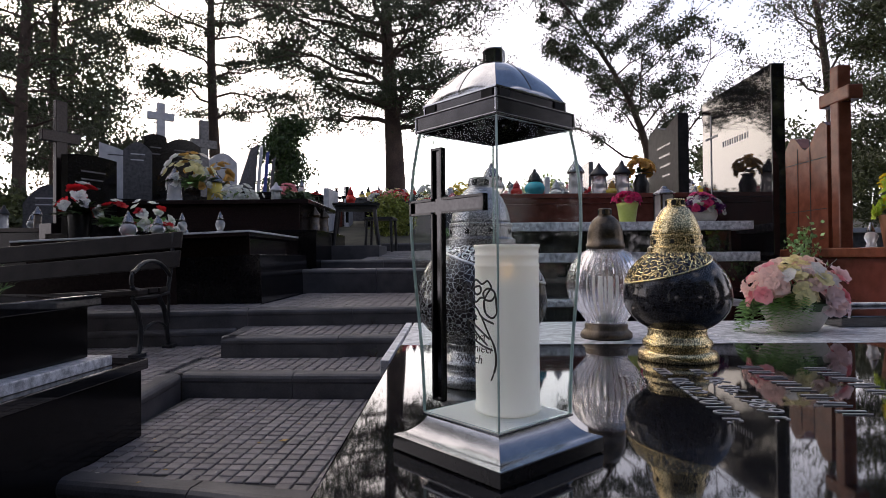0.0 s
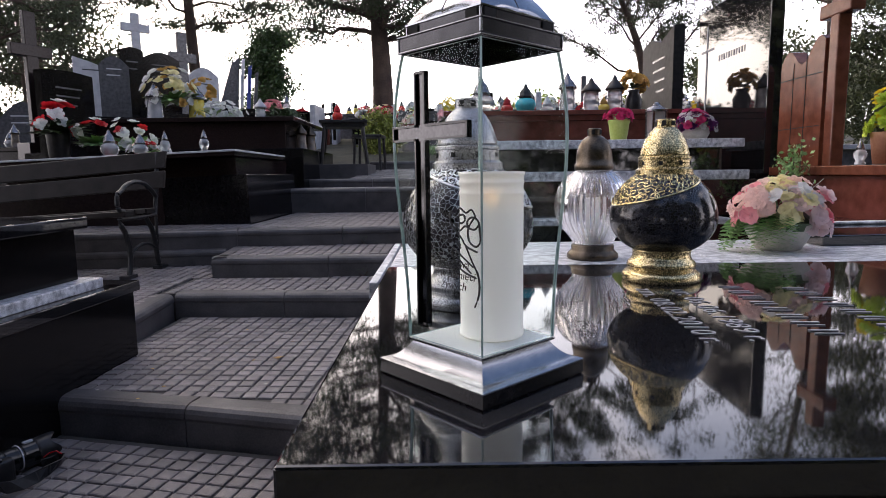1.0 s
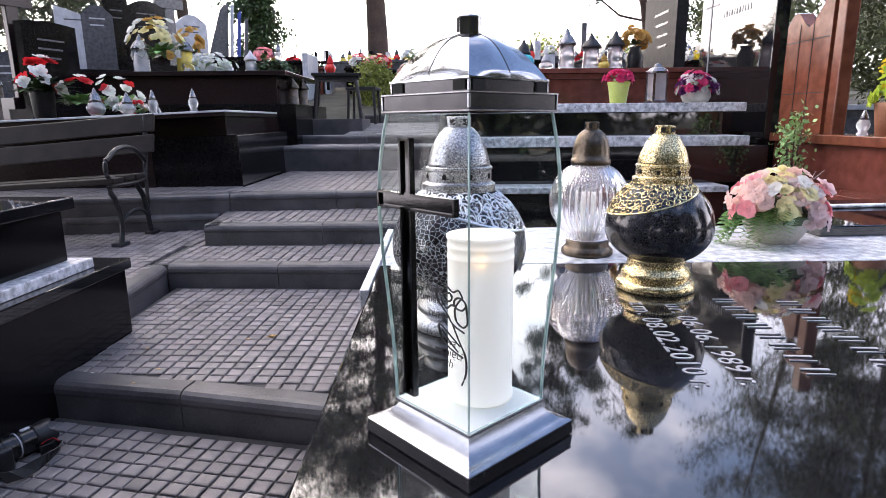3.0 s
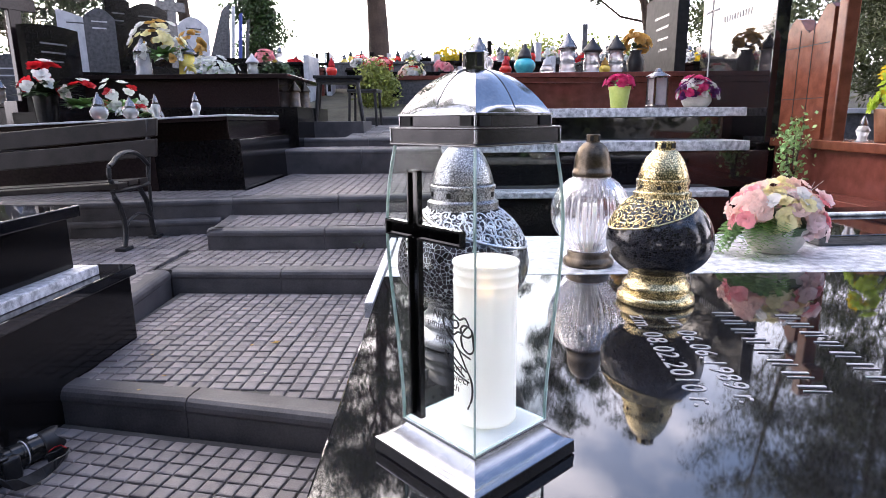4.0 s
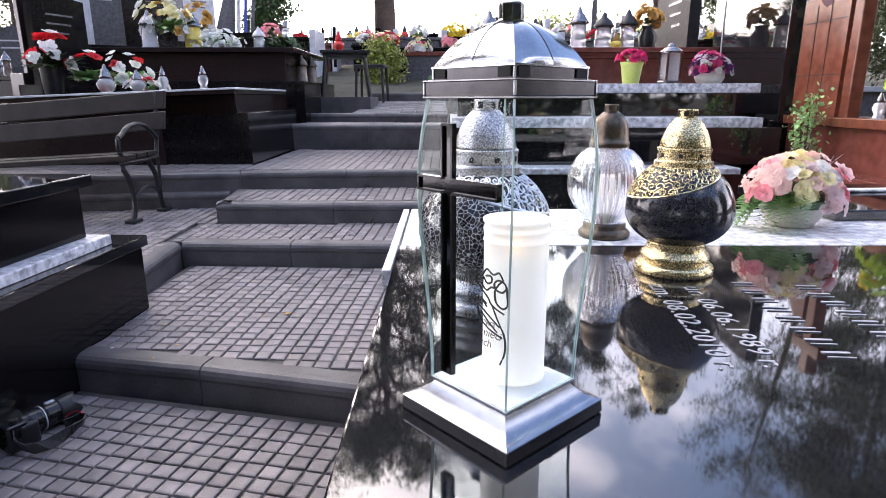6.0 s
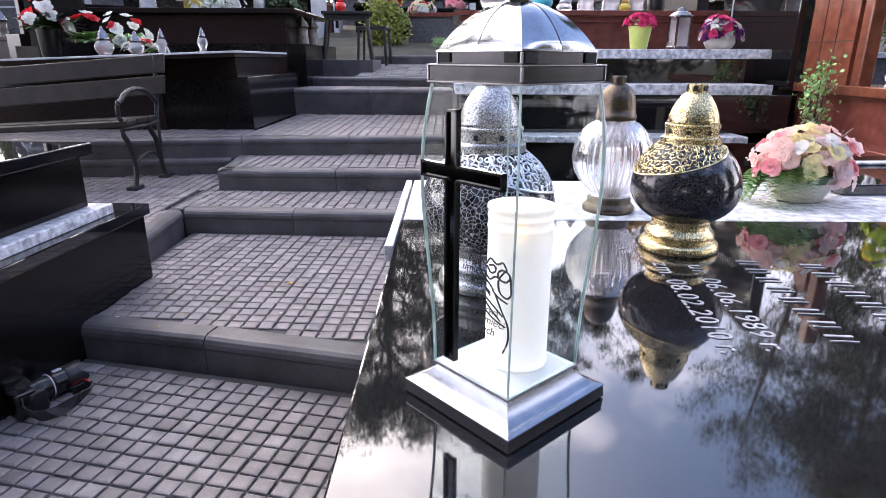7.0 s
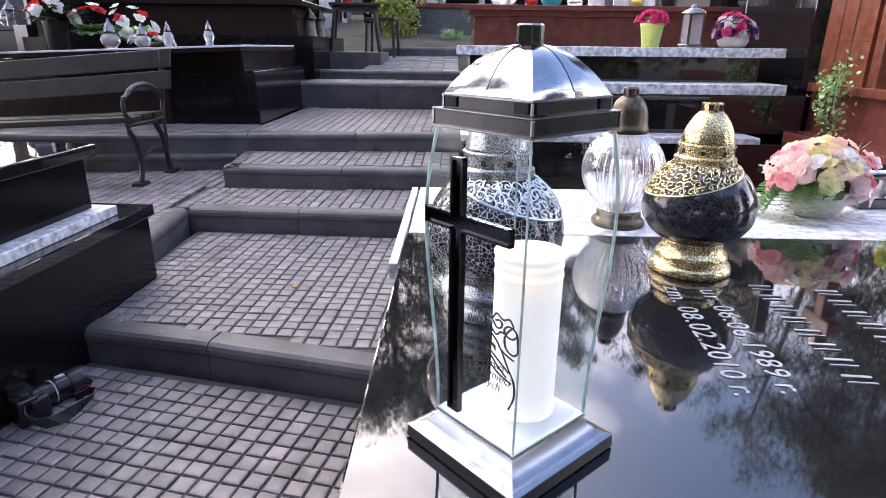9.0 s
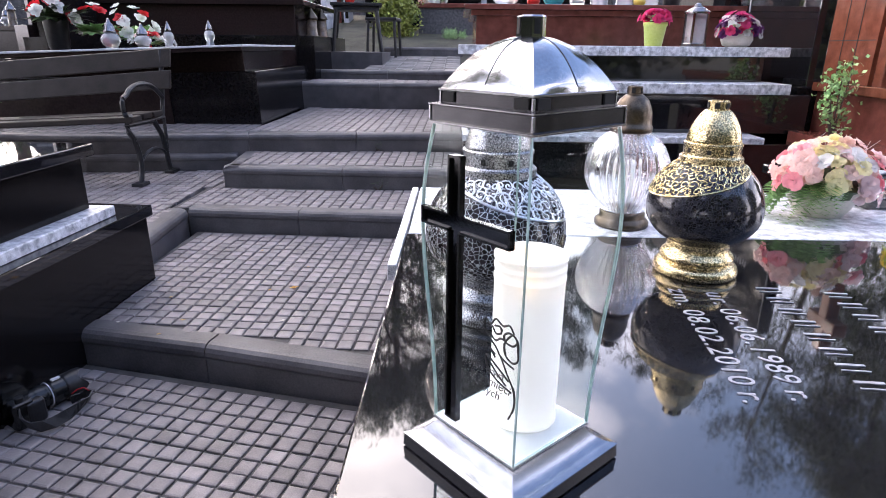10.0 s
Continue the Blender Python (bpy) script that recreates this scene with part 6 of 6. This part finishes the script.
def tree(name, x, y, h, trunk_r, crown0, spread, limbs, material, seed, label, per=26, blade=0.16, width=0.03, lean=(0, 0), droop=0.0, layered=True, size=0.42, z=None, fork=False):
    rng = np.random.default_rng(seed)
    z = rise(x, y) - 0.1 if z is None else z
    ob = thing(name, x, y, z, label=label, category="tree", group="cemetery trees")

    def axis(t):
        return Vector((lean[0] * t * t + 0.10 * math.sin(5 * t + seed), lean[1] * t * t + 0.10 * math.cos(4 * t + seed), h * t))
    pts = [axis(i / 12) for i in range(13)]
    part("trunk", tube(pts, trunk_r, 10, taper=0.16), M_BARK, ob, smooth=True)
    centres, sizes = [], []
    bm = bmesh.new()
    for k in range(limbs):
        t = crown0 + (1 - crown0) * (k + rng.uniform(0, 0.8)) / limbs
        t = min(t, 0.985)
        a = k * 2.399 + rng.uniform(-0.5, 0.5)
        u = (t - crown0) / (1 - crown0)
        reach = spread * (math.sin(math.pi * (0.18 + 0.82 * u)) ** 0.8 * rng.uniform(0.55, 1.1) + 0.12)
        if not layered:
            reach = spread * rng.uniform(0.5, 1.0) * (1 - 0.4 * u)
        up = (0.15 + 0.35 * u) if layered else rng.uniform(0.5, 1.0)
        p0 = axis(t)
        d = Vector((math.cos(a), math.sin(a), 0))
        path = [p0]
        for j in range(1, 6):
            q = j / 5
            path.append(p0 + d * reach * q + Vector((rng.uniform(-1, 1), rng.uniform(-1, 1), 0)) * 0.06 * reach + Vector((0, 0, reach * (up * q - droop * q * q + 0.05 * rng.uniform(-1, 1)))))
        tube(path, trunk_r * 0.26 * (1 - 0.6 * u), 5, bm, taper=0.2)
        for j in range(2, 6):
            for _ in range(3 if j > 3 else 2):
                side = Vector((-d.y, d.x, 0)) * rng.uniform(-1, 1) * reach * 0.38
                c = path[j] + side + Vector((0, 0, rng.uniform(-0.1, 0.25) * size))
                tube([path[j - 1], path[j - 1].lerp(c, 0.6) + Vector((0, 0, 0.03)), c], trunk_r * 0.07, 4, bm, taper=0.3)
                centres.append(c)
                sizes.append(size * rng.uniform(0.55, 1.15))
    part("limb_frame", bm, M_BARK, ob, "branching limbs", kind="stuff")
    v, f = tufts(centres, sizes, per, blade, width, rng, 0.45 if layered else 0.15)
    mass("crown", v, f, material, ob, label="ragged crown of foliage with gaps")
    return ob


PINE = "tall dark pine with ragged layered crown against the sky"
tree("pine_tree", -1.52, 14.0, 7.8, 0.28, 0.30, 3.4, 44, M_NEEDLE, 1, PINE, per=170, blade=0.13, width=0.016, size=0.60)
tree("pine_tree", -7.3, 17.5, 12.5, 0.19, 0.26, 3.6, 42, M_NEEDLE, 2, PINE, per=115, blade=0.15, width=0.020, size=0.55)
tree("pine_tree", -11.2, 16.0, 13.0, 0.13, 0.10, 3.4, 52, M_NEEDLE, 3, PINE, per=130, blade=0.14, width=0.022, size=0.55)
tree("pine_tree", -9.6, 12.5, 11.5, 0.16, 0.18, 2.6, 34, M_NEEDLE, 4, PINE, per=70, blade=0.13, width=0.017, size=0.5)
tree("pine_tree", -13.5, 11.0, 12.0, 0.22, 0.10, 3.0, 44, M_LEAF, 5, "leafy tree at the cemetery edge", per=70, blade=0.11, width=0.03, size=0.6, layered=False)
tree("pine_tree", 5.0, 14.2, 5.7, 0.13, 0.24, 2.7, 26, M_NEEDLE, 6, "small leaning pine with open clumped branches", per=150, blade=0.09, width=0.016, lean=(-2.3, 0), layered=False, size=0.30)
tree("broadleaf_tree", 8.6, 13.0, 8.5, 0.13, 0.30, 2.4, 22, M_LEAF, 7, "slender tree with a sparse crown", per=60, blade=0.075, width=0.02, lean=(-0.8, 0), layered=False, size=0.5)
tree("pine_tree", 6.3, 7.2, 6.2, 0.12, 0.06, 1.3, 46, M_LEAF, 8, "dense green conifer behind the brown cross", per=130, blade=0.10, width=0.012, size=0.45)
tree("broadleaf_tree", -16.0, 24.0, 9.0, 0.2, 0.12, 3.2, 30, M_LEAF, 9, "leafy tree beyond the graves", per=30, blade=0.26, width=0.05, layered=False, size=0.9)
# trees behind the viewer, whose crowns mirror in the polished stone
tree("pine_tree", -7.5, -6.0, 12.0, 0.24, 0.2, 3.2, 44, M_NEEDLE, 10, PINE, per=40, blade=0.26, width=0.035, size=0.75)
tree("broadleaf_tree", -9.0, 3.5, 8.5, 0.2, 0.2, 2.8, 34, M_LEAF, 13, "leafy tree at the edge of the cemetery", per=60, blade=0.12, width=0.03, layered=False, size=0.6)

# trunk wrapped in ivy
iv = thing("ivy_tree", -3.95, 13.0, rise(-4, 13) - 0.1, label="cut trunk thickly covered with dark ivy", category="tree")
part("trunk", tube([(0, 0, 0), (0.05, 0, 1.0), (0.0, 0, 2.2)], 0.22, 10, taper=0.8), M_BARK, iv)
rg = np.random.default_rng(5)
cs = [(rg.normal(0.05 * q, 0.2), rg.normal(0, 0.2), q) for q in np.linspace(0.2, 2.35, 60)] + [(rg.normal(0.1, 0.28), rg.normal(0, 0.25), rg.uniform(1.5, 2.4)) for _ in range(30)]
v, f = tufts(cs, [0.25] * len(cs), 150, 0.075, 0.026, rg)
mass("ivy", v, f, M_IVY, iv, label="dark ivy leaves")


def shrub(name, x, y, z, rx, ry, h, material, seed, label, n=60, per=60, blade=0.06, width=0.016, size=0.16):
    rng = np.random.default_rng(seed)
    ob = thing(name, x, y, z, label=label, category="shrub")
    cs = []
    while len(cs) < n:
        p = rng.uniform(-1, 1, 3)
        if p @ p <= 1:
            cs.append((p[0] * rx, p[1] * ry, h * (0.5 + 0.5 * p[2])))
    bm = bmesh.new()
    for c in cs[:: 3]:
        tube([(c[0] * 0.1, c[1] * 0.1, 0), (c[0] * 0.5, c[1] * 0.5, c[2] * 0.5), c], 0.006, 4, bm, taper=0.4)
    part("stems", bm, M_BARK, ob)
    v, f = tufts(cs, [size] * n, per, blade, width, rng)
    mass("leaves", v, f, material, ob)
    return ob


shrub("round_shrub", -0.97, 8.7, 0.55, 0.23, 0.22, 0.60, M_SHRUB, 1, "small bright yellow-green clipped shrub beside the path", 70, 80)
bouquet("bouquet", -0.95, 8.9, 1.1, 0.22, 0.16, 0.14, [(M_PINK, 14), (M_REDP, 8), (M_CREAM, 6)], 63, "pink and red flowers behind the shrub", 0.06, None, M_FERN, 30, 5, 0.05)
shrub("ivy_plant", 1.86, 2.60, -0.025, 0.060, 0.09, 0.38, M_FERN, 2, "green climbing plant before the brown monument", 24, 16, 0.026, 0.010, 0.06)
shrub("weed", -0.12, 8.4, 0.5, 0.16, 0.1, 0.14, M_FERN, 3, "tuft of grass at the top of the path", 14, 30, 0.08, 0.003, 0.06)
for k, (x, y, w, h, m, lab) in enumerate(((-16, 34, 9, 2.0, M_LEAF, "far leafy line of trees"), (-4, 40, 8, 2.6, M_LEAF, "far low green hedge"), (7, 36, 8, 3.2, M_SHRUB, "far sunlit green trees"), (20, 34, 8, 6.5, M_LEAF, "far leafy line of trees"), (-26, 20, 7, 8, M_NEEDLE, "dark pines at the cemetery edge"), (26, 14, 8, 8, M_LEAF, "leafy trees at the cemetery edge"), (-12, -15, 9, 9, M_NEEDLE, "dark pines behind the graves"), (3, -17, 9, 9, M_NEEDLE, "dark pines behind the graves"), (16, -11, 8, 9, M_LEAF, "leafy trees at the cemetery edge"), (-22, -3, 6, 9, M_LEAF, "leafy trees at the cemetery edge"))):
    shrub("tree_line", x, y, rise(x, y) - 0.3, w, 2.5, h, m, 40 + k, lab, 240, 90, 0.26, 0.08, 0.8)
# Added out of view: dense pines that cut sky light on front faces.
for k, (x, y, w, h) in enumerate(((-8.0, -8.5, 5.0, 8.5), (1.0, -10.0, 5.5, 9.5), (9.5, -8.0, 5.0, 8.5), (14.0, -1.0, 3.0, 8.0))):
    shrub("tree_line", x, y, rise(x, y) - 0.2, w, 2.2, h, M_NEEDLE, 80 + k, "unseen dense dark pines added to block sky light from behind", 300, 90, 0.34, 0.11, 0.8)
shrub("sunlit_bush", 5.0, 20.0, 1.2, 3.0, 1.5, 1.1, M_SHRUB, 60, "sunlit yellow-green bushes beyond the graves", 160, 160, 0.09, 0.03, 0.32)
shrub("sunlit_bush", 1.6, 22.0, 1.2, 2.2, 1.5, 0.8, M_SHRUB, 61, "low sunlit bushes beyond the graves", 120, 160, 0.09, 0.03, 0.3)
shrub("weed", -0.55, 3.235, L3 - 0.005, 0.025, 0.012, 0.06, M_IVY, 64, "thin weed growing in the step joint", 5, 5, 0.03, 0.0010, 0.02)
shrub("weed", -0.48, 2.635, L2 - 0.005, 0.03, 0.012, 0.06, M_IVY, 65, "thin weed growing at the step foot", 5, 5, 0.03, 0.0010, 0.02)
rl = random.Random(9)
for k in range(14):
    crumb = thing("leaf_scrap", rl.uniform(-1.15, -0.25), rl.uniform(1.1, 2.1), L1 + 0.002, rl.uniform(0, 360), label="tiny dry leaf scrap on the setts", category="leaf", group="leaf scraps")
    b = prism([(-0.007, 0), (0.0, 0.004), (0.008, 0.001), (0.001, -0.004)], 0.001)
    bmesh.ops.transform(b, matrix=Matrix.Rotation(radians(90), 4, "X") @ Matrix.Scale(rl.uniform(0.5, 1.1), 4), verts=b.verts)
    part("blade", b, M_BOWL if k % 2 else M_ORANGE, crumb)
# fallen leaf on the paving
lf = thing("fallen_leaf", -0.649, 1.496, L1 + 0.004, 30, label="yellow fallen leaf lying on the setts", category="leaf")
b = prism([(-0.018, 0), (-0.007, 0.007), (0.002, 0.014), (0.007, 0.005), (0.019, 0.002), (0.007, -0.004), (0.002, -0.012), (-0.007, -0.005)], 0.0012)
bmesh.ops.transform(b, matrix=Matrix.Rotation(radians(90), 4, "X"), verts=b.verts)
part("blade", b, M_ORANGE, lf)

bouquet("bouquet", 2.22, 4.45, 0.42, 0.10, 0.10, 0.12, [(M_WHITEP, 26)], 71, "white flowers behind the tall headstone", 0.04, None, M_FERN, 24, 6, 0.03)
slab_thing("tomb", "grey granite tomb seen between the tall stones", "tomb", [("body", 0, 1.6, 0, 1.2, -0.9, 0.0, M_MIDSTONE), ("cover_slab", -0.03, 1.62, -0.03, 1.22, 0.0005, 0.04, M_GREYSTONE)], 2.10, 4.25, 0.375)
small_lantern(2.30, 4.65, 0.416, 0.30, 0.06, G_CLEAR, M_CHROMEDARK, "tall clear grave light behind the headstone", "tall")
shrub("dark_bush", -10.6, 11.6, rise(-10.6, 11.6) - 0.1, 2.6, 1.2, 0.8, M_LEAF, 71, "low dark green bushes at the cemetery edge", 110, 110, 0.12, 0.035, 0.5)

# low tomb beyond the bench, with lights, a rounded stone and sunlit leaves behind
slab_thing("tomb", "low dark granite tomb with glass lights beyond the bench", "tomb", [
    ("body", -1.9, 0, 0, 1.3, -1.2, 0.0, M_BLACK2), ("cover_slab", -1.93, 0.04, -0.04, 1.34, 0.0005, 0.045, M_DARKBROWN)], -4.50, 5.95, 0.52)
small_lantern(-4.62, 6.2, 0.566, 0.24, 0.06, G_CLEAR, M_BRONZE, "clear glass grave light with a bronze cap", "tall")
small_lantern(-4.82, 6.15, 0.566, 0.26, 0.05, G_SMOKE, M_CHROMEDARK, "slim smoked glass grave light", "tall")
small_lantern(-4.98, 6.3, 0.566, 0.20, 0.07, G_CLEAR, M_CHROMEDARK, "bellied clear grave light")
small_lantern(-5.25, 6.2, 0.566, 0.28, 0.06, G_CLEAR, M_IRON, "tall clear grave light with a black cap", "tall")
headstone(-5.35, 7.1, 0.35, wavy(0.30, 0.85, 0.25), M_MIDSTONE, "rounded grey headstone beyond the bench", 12, rows=2)
shrub("sunlit_bush", -5.6, 8.6, rise(-5.6, 8.6) - 0.1, 0.9, 0.5, 0.9, M_SHRUB, 91, "sunlit yellow-green bush beyond the graves", 50, 70, 0.07, 0.022, 0.2)
shrub("grass_tuft", -3.08, 3.22, -0.14, 0.10, 0.06, 0.34, M_FERN, 92, "tall grass growing by the bench", 16, 14, 0.14, 0.004, 0.08)
